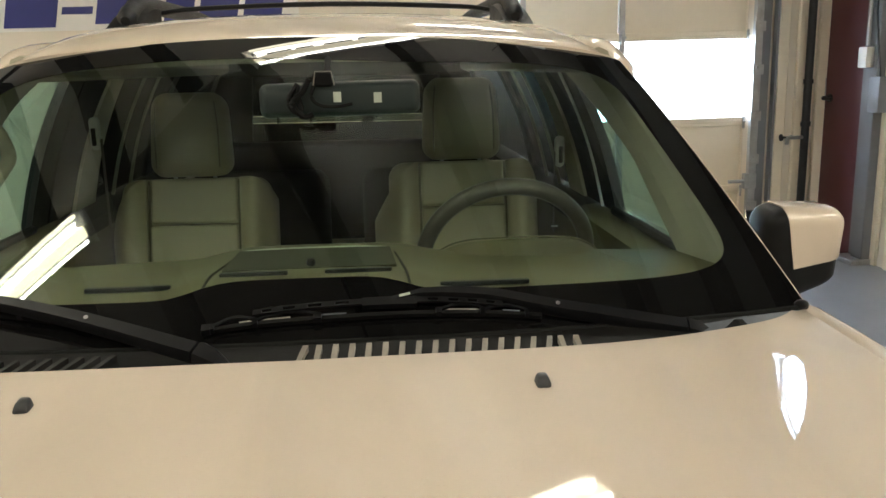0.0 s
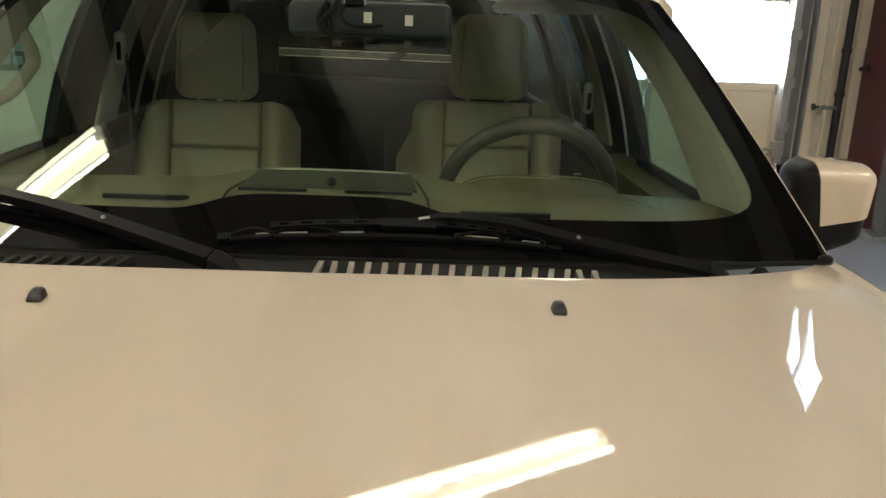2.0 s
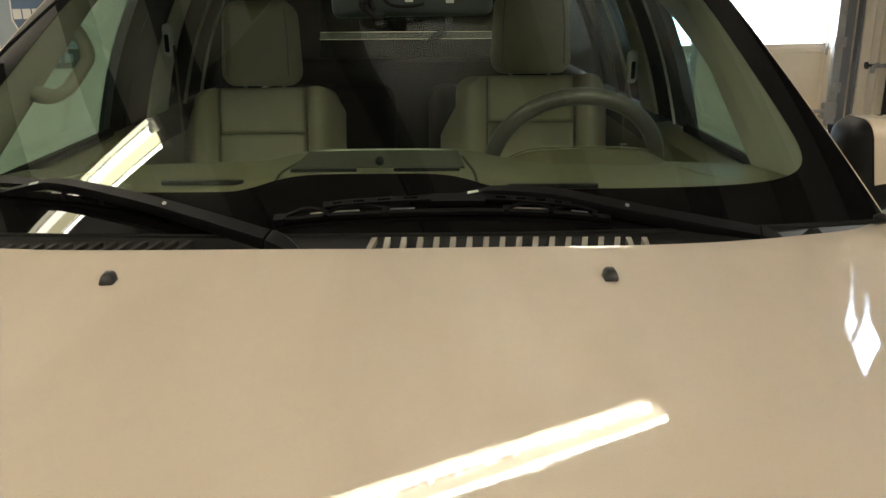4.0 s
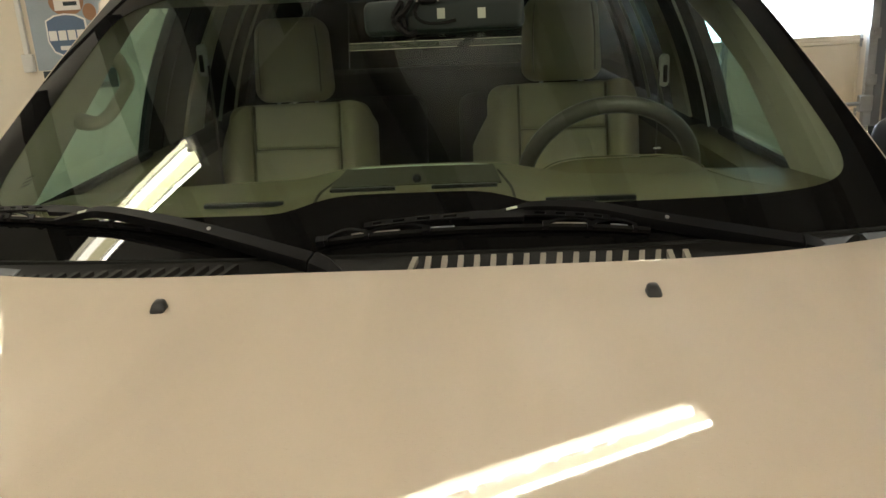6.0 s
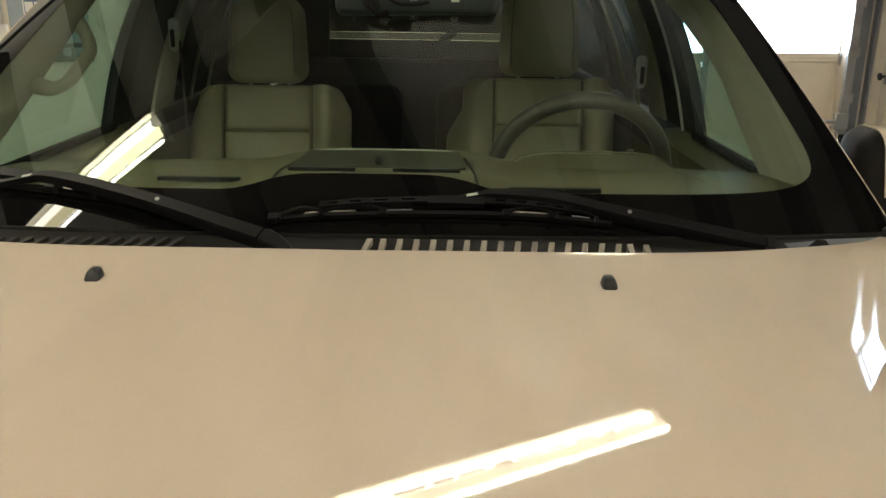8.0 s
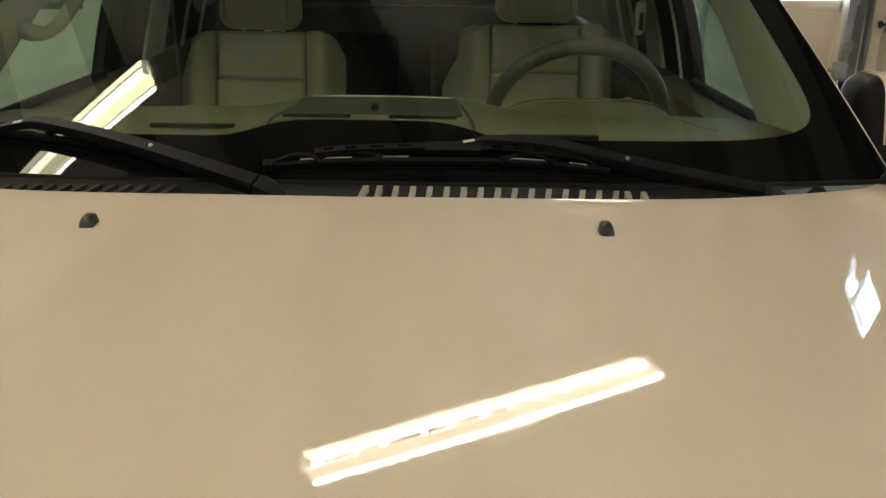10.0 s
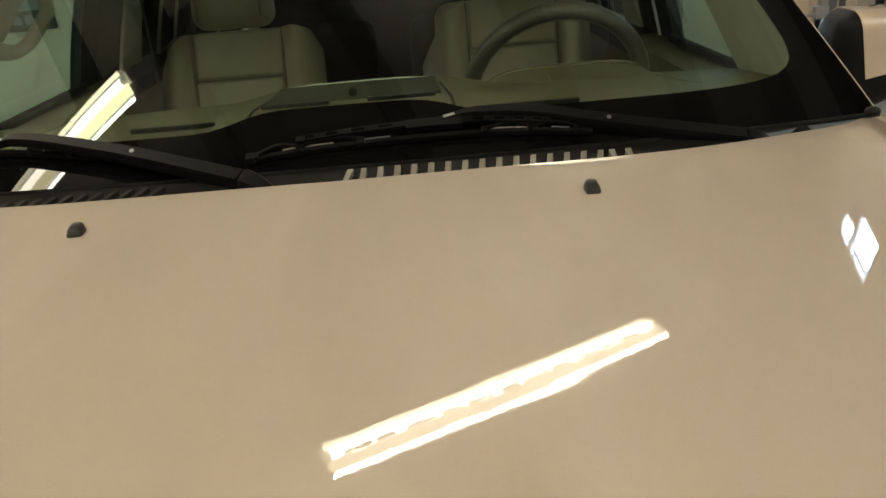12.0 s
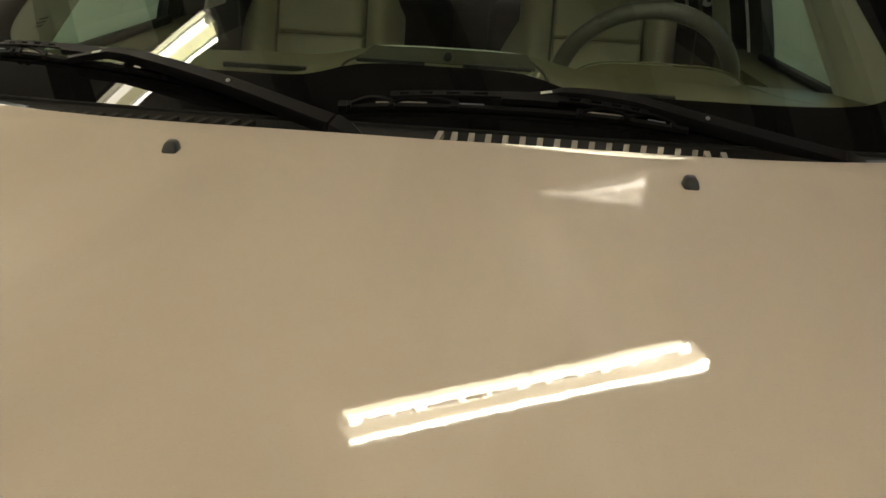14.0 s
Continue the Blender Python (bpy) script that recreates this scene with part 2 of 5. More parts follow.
UNDERSIDE_GLOW = glow("lit_underside_glow", (1.0, 0.84, 0.52), TUBE_POWER * 0.085)
AGED = glow("aged_diffuser_glow", (1.0, 0.86, 0.46), TUBE_POWER * 0.20)
CEIL_FILL = glow("ceiling_fill_glow", (1.0, 0.88, 0.64), TUBE_POWER * 0.12)
OUTSIDE_SHADE = glow("blue_daylight", (0.62, 0.80, 1.0), SIDE_DAYLIGHT)
OUTSIDE = glow("overcast_daylight", (0.86, 0.94, 1.0), DAYLIGHT)


# ---- mesh helpers ----
def part(name, bm, material, parent=None, label="", sharp=38, keep_normals=False):
    """Links a bmesh as one mesh object under a thing or a part; meshes are in world metres unless the thing is local."""
    if not keep_normals:
        bmesh.ops.recalc_face_normals(bm, faces=bm.faces)
    me = bpy.data.meshes.new(name)
    bm.to_mesh(me)
    bm.free()
    me.materials.append(material)
    me.polygons.foreach_set("use_smooth", [True] * len(me.polygons))
    me.set_sharp_from_angle(angle=radians(sharp))
    ob = new(name, me)
    if parent is not None:
        ob.parent = parent
        if parent.type == 'EMPTY':
            ob.matrix_parent_inverse = Matrix.Translation(-parent.location)
    if label:
        ob["label"] = label
    return ob


def thing(name, base, label, category, group="", kind=""):
    ob = new(name)
    ob.location = base
    ob.empty_display_size = 0.1
    return tagged(ob, label, category, group, kind)


def box(bm, c, s, bevel=0.0, m=None, seg=1):
    """A box round c with sizes s, its edges bevelled, turned by m about c."""
    r = bmesh.ops.create_cube(bm, size=1.0)
    vs = r["verts"]
    bmesh.ops.scale(bm, vec=s, verts=vs)
    if bevel > 0:
        es = list({e for v in vs for e in v.link_edges})
        out = bmesh.ops.bevel(bm, geom=es, offset=bevel, segments=seg, affect='EDGES', profile=0.5)
        vs = list({v for f in out["faces"] for v in f.verts} | {v for v in vs if v.is_valid})
    if m is not None:
        bmesh.ops.transform(bm, matrix=m, verts=vs)
    bmesh.ops.translate(bm, vec=c, verts=vs)
    return bm


def boxed(c, s, bevel=0.004, m=None, seg=1):
    return box(bmesh.new(), c, s, bevel, m, seg)


def slab(fn, nu, nv, thick, bm=None):
    """A sheet fn(u, v), u and v from 0 to 1, given a thickness along thick (a vector, or a function of u and v)."""
    bm = bm or bmesh.new()
    top, low = [], []
    for i in range(nu + 1):
        a, b = [], []
        for j in range(nv + 1):
            u, v = i / nu, j / nv
            p = Vector(fn(u, v))
            t = Vector(thick(u, v)) if callable(thick) else Vector(thick)
            a.append(bm.verts.new(p))
            b.append(bm.verts.new(p + t))
        top.append(a)
        low.append(b)
    for i in range(nu):
        for j in range(nv):
            bm.faces.new((top[i][j], top[i + 1][j], top[i + 1][j + 1], top[i][j + 1]))
            bm.faces.new((low[i][j], low[i][j + 1], low[i + 1][j + 1], low[i + 1][j]))
    for i in range(nu):
        for j in (0, nv):
            bm.faces.new((top[i][j], top[i + 1][j], low[i + 1][j], low[i][j]))
    for j in range(nv):
        for i in (0, nu):
            bm.faces.new((top[i][j], top[i][j + 1], low[i][j + 1], low[i][j]))
    return bm


def tube(pts, radius, seg=10, bm=None, flat=1.0, closed=False, up=(0, 0, 1)):
    """A round or flattened bar along pts; radius may be a list."""
    bm = bm or bmesh.new()
    pts = [Vector(p) for p in pts]
    n = len(pts)
    rings = []
    for i, p in enumerate(pts):
        if closed:
            d = pts[(i + 1) % n] - pts[i - 1]
        else:
            d = pts[min(i + 1, n - 1)] - pts[max(i - 1, 0)]
        d.normalize()
        side = d.cross(Vector(up))
        if side.length < 1e-4:
            side = d.cross(Vector((1, 0, 0)))
        side.normalize()
        nor = side.cross(d)
        r = radius[i] if isinstance(radius, (list, tuple)) else radius
        rings.append([bm.verts.new(p + side * math.cos(a) * r + nor * math.sin(a) * r * flat)
                      for a in [2 * math.pi * k / seg for k in range(seg)]])
    for i in range(n if closed else n - 1):
        a, b = rings[i], rings[(i + 1) % n]
        for k in range(seg):
            bm.faces.new((a[k], a[(k + 1) % seg], b[(k + 1) % seg], b[k]))
    if not closed:
        bm.faces.new(rings[0])
        bm.faces.new(rings[-1])
    return bm


def smooth_path(pts, n):
    """n + 1 points on a smooth curve through pts."""
    pts = [Vector(p) for p in pts]
    ext = [pts[0] * 2 - pts[1]] + pts + [pts[-1] * 2 - pts[-2]]
    out = []
    m = len(pts) - 1
    for k in range(n + 1):
        s = k / n * m
        i = min(int(s), m - 1)
        t = s - i
        a, b, c, d = ext[i], ext[i + 1], ext[i + 2], ext[i + 3]
        out.append(0.5 * ((2 * b) + (c - a) * t + (2 * a - 5 * b + 4 * c - d) * t * t + (3 * b - a - 3 * c + d) * t ** 3))
    return out


def disc(bm, c, r, depth, axis, seg=24):
    """A short cylinder round c along axis."""
    q = Vector(axis).to_track_quat('Z', 'Y').to_matrix().to_4x4()
    out = bmesh.ops.create_cone(bm, cap_ends=True, segments=seg, radius1=r, radius2=r, depth=depth)
    bmesh.ops.transform(bm, matrix=Matrix.Translation(c) @ q, verts=out["verts"])
    return bm


def lerp(a, b, t):
    return a + (b - a) * t


def curve1(x, table):
    """A value between the (x, value) pairs of a table."""
    for (x0, v0), (x1, v1) in zip(table, table[1:]):
        if x <= x1:
            t = max(0.0, min(1.0, (x - x0) / (x1 - x0)))
            t = t * t * (3 - 2 * t) * 0.5 + t * 0.5
            return v0 + (v1 - v0) * t
    return table[-1][1]


# ---- the room ----
BACK, RIGHT, LEFT, FRONT, TOP = 5.3, 3.70, -5.4, -5.2, 3.5
part("floor", boxed((-0.85, 0.1, -0.05), (9.6, 11.2, 0.1), 0), FLOOR)
tagged(bpy.data.objects["floor"], "grey painted concrete garage floor with darker patches", "floor", kind="structure")
cb = boxed((-0.85, 0.1, TOP + 0.05), (9.6, 11.2, 0.1), 0)
# two bays of joists, set off from one another, that meet over the middle strip light
TURN = Matrix.Rotation(radians(25), 4, 'Z')
bay_front = [1.26 + 0.88 * k for k in range(6)] + [0.376]
bay_left = [-0.49, -1.02, -1.79] + [-2.6 - 0.85 * k for k in range(7)]
bay_back = [0.92 * k for k in range(7)]
for us, w0, w1 in ((bay_front, -8.0, 1.84), (bay_left, -8.0, 3.9), (bay_back, 1.86, 3.90)):
    for u in us:
        c = TURN @ Vector((u, (w0 + w1) / 2, 0))
        box(cb, (c.x, c.y, TOP - 0.12), (0.13, w1 - w0, 0.24), 0, TURN)
bmesh.ops.bisect_plane(cb, geom=cb.verts[:] + cb.edges[:] + cb.faces[:], plane_co=(RIGHT, 0, 0), plane_no=(1, 0, 0), clear_outer=False)
for co, no in (((RIGHT + 0.15, 0, 0), (1, 0, 0)), ((LEFT - 0.15, 0, 0), (-1, 0, 0)), ((0, BACK + 0.15, 0), (0, 1, 0)), ((0, FRONT - 0.15, 0), (0, -1, 0))):
    bmesh.ops.bisect_plane(cb, geom=cb.verts[:] + cb.edges[:] + cb.faces[:], plane_co=co, plane_no=no, clear_outer=True)
# cut out the back area whose boards are painted as lit
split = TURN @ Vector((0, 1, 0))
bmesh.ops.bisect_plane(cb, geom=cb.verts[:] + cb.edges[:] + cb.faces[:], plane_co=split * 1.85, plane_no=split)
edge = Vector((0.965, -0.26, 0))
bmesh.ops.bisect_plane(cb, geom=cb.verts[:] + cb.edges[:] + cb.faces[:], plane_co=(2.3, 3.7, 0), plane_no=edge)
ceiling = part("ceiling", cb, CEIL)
for m in (JOIST, CEIL_LIT):
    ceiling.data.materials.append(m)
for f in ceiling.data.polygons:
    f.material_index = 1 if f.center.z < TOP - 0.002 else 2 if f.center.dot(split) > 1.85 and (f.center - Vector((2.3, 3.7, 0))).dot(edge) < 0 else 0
tagged(bpy.data.objects["ceiling"], "garage ceiling with dark joists, back boards coloured paler as if lit", "ceiling", kind="structure")

DOOR_L, DOOR_R, DOOR_TOP = 0.74, 3.10, 2.72
wb = bmesh.new()
box(wb, ((LEFT + DOOR_L) / 2, BACK + 0.1, TOP / 2), (DOOR_L - LEFT, 0.2, TOP))
box(wb, ((RIGHT + DOOR_R) / 2 + 0.1, BACK + 0.1, TOP / 2), (RIGHT - DOOR_R + 0.2, 0.2, TOP))
box(wb, ((DOOR_L + DOOR_R) / 2, BACK + 0.1, (TOP + DOOR_TOP) / 2), (DOOR_R - DOOR_L, 0.2, TOP - DOOR_TOP))
tagged(part("wall_back", wb, WALL), "cream painted back wall with a garage door opening", "wall", kind="structure")
WY0, WY1, WZ0, WZ1 = 3.42, 4.15, 2.70, 3.14
wr = bmesh.new()
box(wr, (RIGHT + 0.1, (FRONT + WY0) / 2, TOP / 2), (0.2, WY0 - FRONT, TOP))
box(wr, (RIGHT + 0.1, (BACK + WY1) / 2, TOP / 2), (0.2, BACK - WY1, TOP))
box(wr, (RIGHT + 0.1, (WY0 + WY1) / 2, WZ0 / 2), (0.2, WY1 - WY0, WZ0))
box(wr, (RIGHT + 0.1, (WY0 + WY1) / 2, (TOP + WZ1) / 2), (0.2, WY1 - WY0, TOP - WZ1))
tagged(part("wall_right", wr, WALL), "cream painted side wall beside the garage door", "wall", kind="structure")
wd = thing("window_1", (RIGHT + 0.08, (WY0 + WY1) / 2, WZ0), "small high window with a white frame in the side wall", "window", kind="structure")
for y, w in ((WY0 + 0.025, 0.05), (WY0 + 0.44, 0.04), (WY1 - 0.025, 0.05)):
    part("frame", boxed((RIGHT + 0.05, y, (WZ0 + WZ1) / 2), (0.05, w, WZ1 - WZ0 - 0.004), 0.006), WHITE_METAL, wd)
for z in (WZ0 + 0.025, WZ1 - 0.025):
    part("frame", boxed((RIGHT + 0.053, (WY0 + WY1) / 2, z), (0.05, WY1 - WY0 - 0.004, 0.05), 0.006), WHITE_METAL, wd)
for y0, y1 in ((WY0 + 0.05, WY0 + 0.42), (WY0 + 0.46, WY1 - 0.05)):
    p = part("pane", boxed((RIGHT + 0.05, (y0 + y1) / 2, (WZ0 + WZ1) / 2), (0.006, y1 - y0, WZ1 - WZ0 - 0.1), 0), CLEAR_GLASS, wd)
    p.visible_shadow = False
# unseen panel, added to trim the window's glare on the hood
part("glare_mask", boxed((RIGHT + 0.065, WY1 - 0.16, WZ0 + 0.135), (0.02, 0.216, 0.17), 0.003), WHITE_METAL, wd, "white panel added to shape the glare on the hood")
tagged(part("wall_left", boxed((LEFT - 0.1, 0.1, TOP / 2), (0.2, 11.2, TOP), 0), WALL), "cream painted side wall", "wall", kind="structure")
tagged(part("wall_front", boxed((-0.85, FRONT - 0.1, TOP / 2), (9.6, 0.2, TOP), 0), WALL), "cream painted front wall", "wall", kind="structure")
tagged(part("backdrop", boxed((2.0, BACK + 1.6, 1.9), (7.0, 0.04, 3.8), 0), OUTSIDE), "bright overcast daylight outside", "backdrop", kind="structure")
tagged(part("backdrop", boxed((RIGHT + 1.4, 3.9, 1.9), (0.04, 4.0, 3.8), 0), OUTSIDE_SHADE), "bright overcast daylight outside", "backdrop", kind="structure")

cp = thing("ceiling_pipe", (-0.7, 3.4, TOP - 0.2), "thin dark pipe under the ceiling joists", "pipe")
part("pipe", tube([(-4.9, 2.03, TOP - 0.19), (1.97, 5.24, TOP - 0.19)], 0.04, 10), PIPE, cp)

# sectional garage door: rows of framed panels, one row glazed
gd = thing("garage_door", (1.92, BACK + 0.21, 0), "cream sectional garage door with a row of bright windows", "garage door", kind="structure")
COLS = [0.70, 1.32, 2.095, 3.14]
ROWS_Z = [0.0, 0.44, 0.99, 1.665, 2.24, 2.78]
for r, (z0, z1) in enumerate(zip(ROWS_Z, ROWS_Z[1:])):
    sec = part("section", boxed(((COLS[0] + COLS[-1]) / 2, BACK + 0.235, z0 + 0.018), (COLS[-1] - COLS[0], 0.05, 0.036), 0.003), PANEL, gd)
    part("rail", boxed(((COLS[0] + COLS[-1]) / 2, BACK + 0.235, z1 - 0.014), (COLS[-1] - COLS[0], 0.05, 0.0275), 0.003), PANEL, sec)
    for x in COLS:
        part("stile", boxed((x + (0.022 if x == COLS[0] else -0.022 if x == COLS[-1] else 0), BACK + 0.23, (z0 + z1) / 2), (0.044, 0.06, z1 - z0 - 0.002), 0.003), STEEL if 1 < x < 3 else PANEL, sec)
    for x0, x1 in zip(COLS, COLS[1:]):
        c, s = ((x0 + x1) / 2, BACK + 0.245, (z0 + z1) / 2), (x1 - x0 - 0.05, 0.012, z1 - z0 - 0.06)
        if r == 2:
            p = part("pane", boxed(c, s, 0), CLEAR_GLASS, sec)
            p.visible_shadow = False
        else:
            part("panel", boxed(c, (s[0], 0.03, s[2]), 0.006), PANEL, sec)
    for x in COLS[1:]:
        hb = boxed((x - (0.03 if x == COLS[-1] else 0), BACK + 0.185, z1 - 0.005), (0.03, 0.035, 0.09), 0.003)
        disc(hb, (x - (0.01 if x == COLS[-1] else 0), BACK + 0.165, z1 + 0.005), 0.009, 0.09 if x == COLS[-1] else 0.04, (1, 0, 0), 8)
        part("hinge", hb, STEEL, sec, "galvanised hinge with a roller")

# vertical track at the door's edge
tr = thing("door_track", (3.10, BACK - 0.03, 0), "galvanised steel garage door track with brackets", "track", kind="structure")
tb = bmesh.new()
box(tb, (3.055, BACK - 0.025, 1.4), (0.012, 0.05, 2.8), 0.002)
box(tb, (3.075, BACK - 0.05, 1.4), (0.06, 0.008, 2.8), 0.002)
part("channel", tb, STEEL, tr)
part("angle", boxed((3.15, BACK - 0.012, 1.4), (0.07, 0.02, 2.8), 0.002), GREYPOST, tr)
part("angle", boxed((3.215, BACK - 0.04, 1.4), (0.02, 0.06, 2.8), 0.002), GREYPOST, tr)
for z in (0.35, 0.72, 1.05, 1.4, 1.72, 2.1):
    part("bracket", boxed((3.075, BACK - 0.065, z), (0.085, 0.012, 0.075), 0.003), STEEL, tr)
    bb = bmesh.new()
    disc(bb, (3.07, BACK - 0.078, z + 0.015), 0.012, 0.02, (0, 1, 0), 8)
    part("bolt", bb, STEEL, tr)
lk = boxed((3.05, BACK - 0.06, 0.55), (0.10, 0.05, 0.12), 0.006)
disc(lk, (2.95, BACK - 0.07, 0.55), 0.014, 0.14, (1, 0, 0), 10)
part("slide_lock", lk, STEEL, tr, "rusty slide lock bolt")

# ribbed sheeting beside the door and on the side wall
rb = thing("ribbed_panel", (3.35, BACK - 0.02, 0), "cream ribbed metal wall sheeting", "wall panel", kind="structure")
for i, (x, w) in enumerate(((3.287, 0.088), (3.443, 0.086), (3.525, 0.05), (3.612, 0.085), (3.68, 0.03))):
    part("rib", boxed((x, BACK - 0.018, 1.75), (w, 0.036, 3.5), 0.008), RIBBED, rb)
for i in range(9):
    part("rib", boxed((RIGHT - 0.014, 4.56 - i * 0.16, 1.75), (0.028, 0.07, 3.5), 0.008) if i == 0 else
         boxed((RIGHT - 0.014, 4.56 - i * 0.16, 0.5), (0.028, 0.07, 1.0), 0.008), RIBBED, rb)

# standing pipe with a tap
pp = thing("standing_pipe", (3.455, BACK - 0.11, 0), "black painted standpipe with a brass tap", "pipe")
part("pipe", tube([(3.455, BACK - 0.11, 0), (3.455, BACK - 0.11, 3.5)], 0.030, 14), PIPE, pp)
for z in (0.98, 1.30, 2.0):
    b = bmesh.new()
    disc(b, (3.455, BACK - 0.11, z), 0.037, 0.035, (0, 0, 1), 14)
    part("coupling", b, PIPE, pp)
tp = tube([(3.43, BACK - 0.12, 0.88), (3.33, BACK - 0.14, 0.88)], [0.014, 0.014], 10)
tube([(3.34, BACK - 0.14, 0.885), (3.30, BACK - 0.145, 0.88), (3.295, BACK - 0.145, 0.83)], [0.018, 0.018, 0.014], 10, tp)
tap = part("tap", tp, STEEL, pp, "dull brass hose tap")
b = bmesh.new()
disc(b, (3.25, BACK - 0.14, 0.885), 0.026, 0.012, (1, 0, 0.1), 12)
tube([(3.30, BACK - 0.14, 0.885), (3.25, BACK - 0.14, 0.885)], 0.009, 8, b)
part("tap_handle", b, PIPE, tap)

# red steel door in the side wall
rd = thing("door_1", (RIGHT - 0.03, 5.15, 0), "closed dark red steel door with a lever handle", "door", kind="structure")
DY0, DY1 = 4.79, 5.285
part("leaf", boxed((RIGHT - 0.035, (DY0 + DY1) / 2, 1.03), (0.045, DY1 - DY0, 2.04), 0.004), REDDOOR, rd)
part("jamb", boxed((RIGHT - 0.03, DY0 - 0.025, 1.05), (0.07, 0.05, 2.1), 0.004), GREYPOST, rd)
part("jamb", boxed((RIGHT - 0.04, (DY0 + DY1) / 2, 2.09), (0.08, DY1 - DY0 + 0.1, 0.05), 0.004), GREYPOST, rd)
hb = tube([(RIGHT - 0.05, DY1 - 0.09, 1.17), (RIGHT - 0.11, DY1 - 0.09, 1.17), (RIGHT - 0.115, DY1 - 0.2, 1.168)], [0.02, 0.017, 0.014], 10)
disc(hb, (RIGHT - 0.062, DY1 - 0.09, 1.17), 0.032, 0.012, (1, 0, 0), 16)
part("lever_handle", hb, PIPE, rd, "dark metal lever handle")
part("strike_plate", boxed((RIGHT - 0.06, DY1 - 0.012, 1.24), (0.01, 0.025, 0.16), 0.002), STEEL, rd)

# grey post, conduit and switch boxes
ps = thing("steel_post", (RIGHT - 0.05, 4.69, 0), "grey painted steel post with a foot plate", "post")
part("post", boxed((RIGHT - 0.045, 4.655, 1.75), (0.09, 0.13, 3.5), 0.006), GREYPOST, ps)
part("foot_plate", boxed((RIGHT - 0.09, 4.69, 0.02), (0.17, 0.24, 0.04), 0.006), STEEL, ps)
cd = thing("conduit", (RIGHT - 0.12, 4.72, 1.4), "grey electrical conduit with a switch box", "conduit")
part("tube", tube([(RIGHT - 0.11, 4.68, 3.5), (RIGHT - 0.11, 4.68, 1.55)], 0.014, 10), STEEL, cd)
part("switch_box", boxed((RIGHT - 0.12, 4.68, 1.47), (0.06, 0.10, 0.14), 0.008, seg=2), WHITE_METAL, cd)
part("switch_box", boxed((RIGHT - 0.10, 4.50, 1.22), (0.12, 0.12, 0.24), 0.008, seg=2), GREYPOST, cd)
part("cable", tube(smooth_path([(RIGHT - 0.10, 4.56, 3.5), (RIGHT - 0.12, 4.54, 2.1), (RIGHT - 0.14, 4.56, 1.8), (RIGHT - 0.12, 4.50, 1.34)], 16), 0.007, 8), PIPE, cd)

# banner with dark blue bars, posters
bn = thing("banner", (-1.4, BACK - 0.02, 1.8), "white vinyl banner with dark blue lettering bars", "banner")
part("sheet", boxed((-1.6, BACK - 0.012, 2.2), (2.5, 0.006, 0.76), 0), BANNER, bn)
for x0, x1, z0, z1 in ((-2.39, -2.04, 1.845, 2.3), (-1.99, -1.78, 1.93, 1.98), (-1.77, -1.40, 1.86, 2.3), (-1.30, -1.10, 1.86, 2.3), (-1.06, -0.79, 1.86, 2.3), (-0.75, -0.48, 1.86, 2.3)):
    pbm = boxed(((x0 + x1) / 2, BACK - 0.018, (z0 + z1) / 2), (x1 - x0, 0.004, z1 - z0), 0.0)
    for v in pbm.verts:
        v.co.x += 0.22 * (v.co.z - z0)
    part("printed_bar", pbm, BLUEINK, bn)
po = thing("poster", (-2.4, BACK - 0.02, 1.1), "blue poster with a brown shape and a shield panel", "poster")
part("sheet", boxed((-2.775, BACK - 0.012, 1.52), (0.57, 0.006, 0.80), 0), POSTER_BLUE, po)
fig = bmesh.new()
for cx, cz, w, h in ((-2.76, 1.60, 0.26, 0.20), (-2.76, 1.72, 0.14, 0.12), (-2.60, 1.52, 0.10, 0.12)):
    bmesh.ops.create_cone(fig, cap_ends=True, segments=20, radius1=1, radius2=1, depth=1,
                          matrix=Matrix.Translation((cx, BACK - 0.017, cz)) @ Matrix.Diagonal((w / 2, 0.004, h / 2, 1)) @ Matrix.Rotation(math.pi / 2, 4, 'X'))
part("figure_shape", fig, POSTER_BROWN, po)
part("shirt_shape", boxed((-2.755, BACK - 0.0215, 1.605), (0.19, 0.004, 0.13), 0.0), BANNER, po)
for cx, cz, w in ((-2.74, 1.63, 0.11), (-2.73, 1.585, 0.10)):
    part("lettering_bar", boxed((cx, BACK - 0.0255, cz), (w, 0.003, 0.028), 0), SIGN_DARK, po)
loop = [(-0.15, 0.10), (-0.08, 0.135), (0, 0.145), (0.08, 0.135), (0.15, 0.10), (0.155, -0.05), (0.12, -0.13), (0, -0.19), (-0.12, -0.13), (-0.155, -0.05)]
for a, d, m, nm in ((1.0, 0.017, BANNER, "shield_rim"), (0.92, 0.0205, POSTER_SHIELD, "shield_panel")):
    shield = bmesh.new()
    vs = [[shield.verts.new((-2.79 + x * a, BACK - d - q, 1.375 + z * a)) for x, z in loop] for q in (0.0, 0.003)]
    for f in vs:
        shield.faces.new(f)
    for i in range(10):
        shield.faces.new((vs[0][i], vs[0][(i + 1) % 10], vs[1][(i + 1) % 10], vs[1][i]))
    part(nm, shield, m, po)
for k in range(4):
    part("lettering_bar", boxed((-2.895 + 0.07 * k, BACK - 0.027, 1.365), (0.058, 0.003, 0.07), 0), BANNER, po)
part("lettering_bar", boxed((-2.79, BACK - 0.027, 1.275), (0.13, 0.003, 0.03), 0), BANNER, po)
sg = thing("wall_sign", (-2.5, BACK - 0.02, 1.0), "dark sign board with pale lettering bars", "sign")
part("board", boxed((-2.755, BACK - 0.015, 1.045), (0.54, 0.02, 0.14), 0.002), SIGN_DARK, sg)
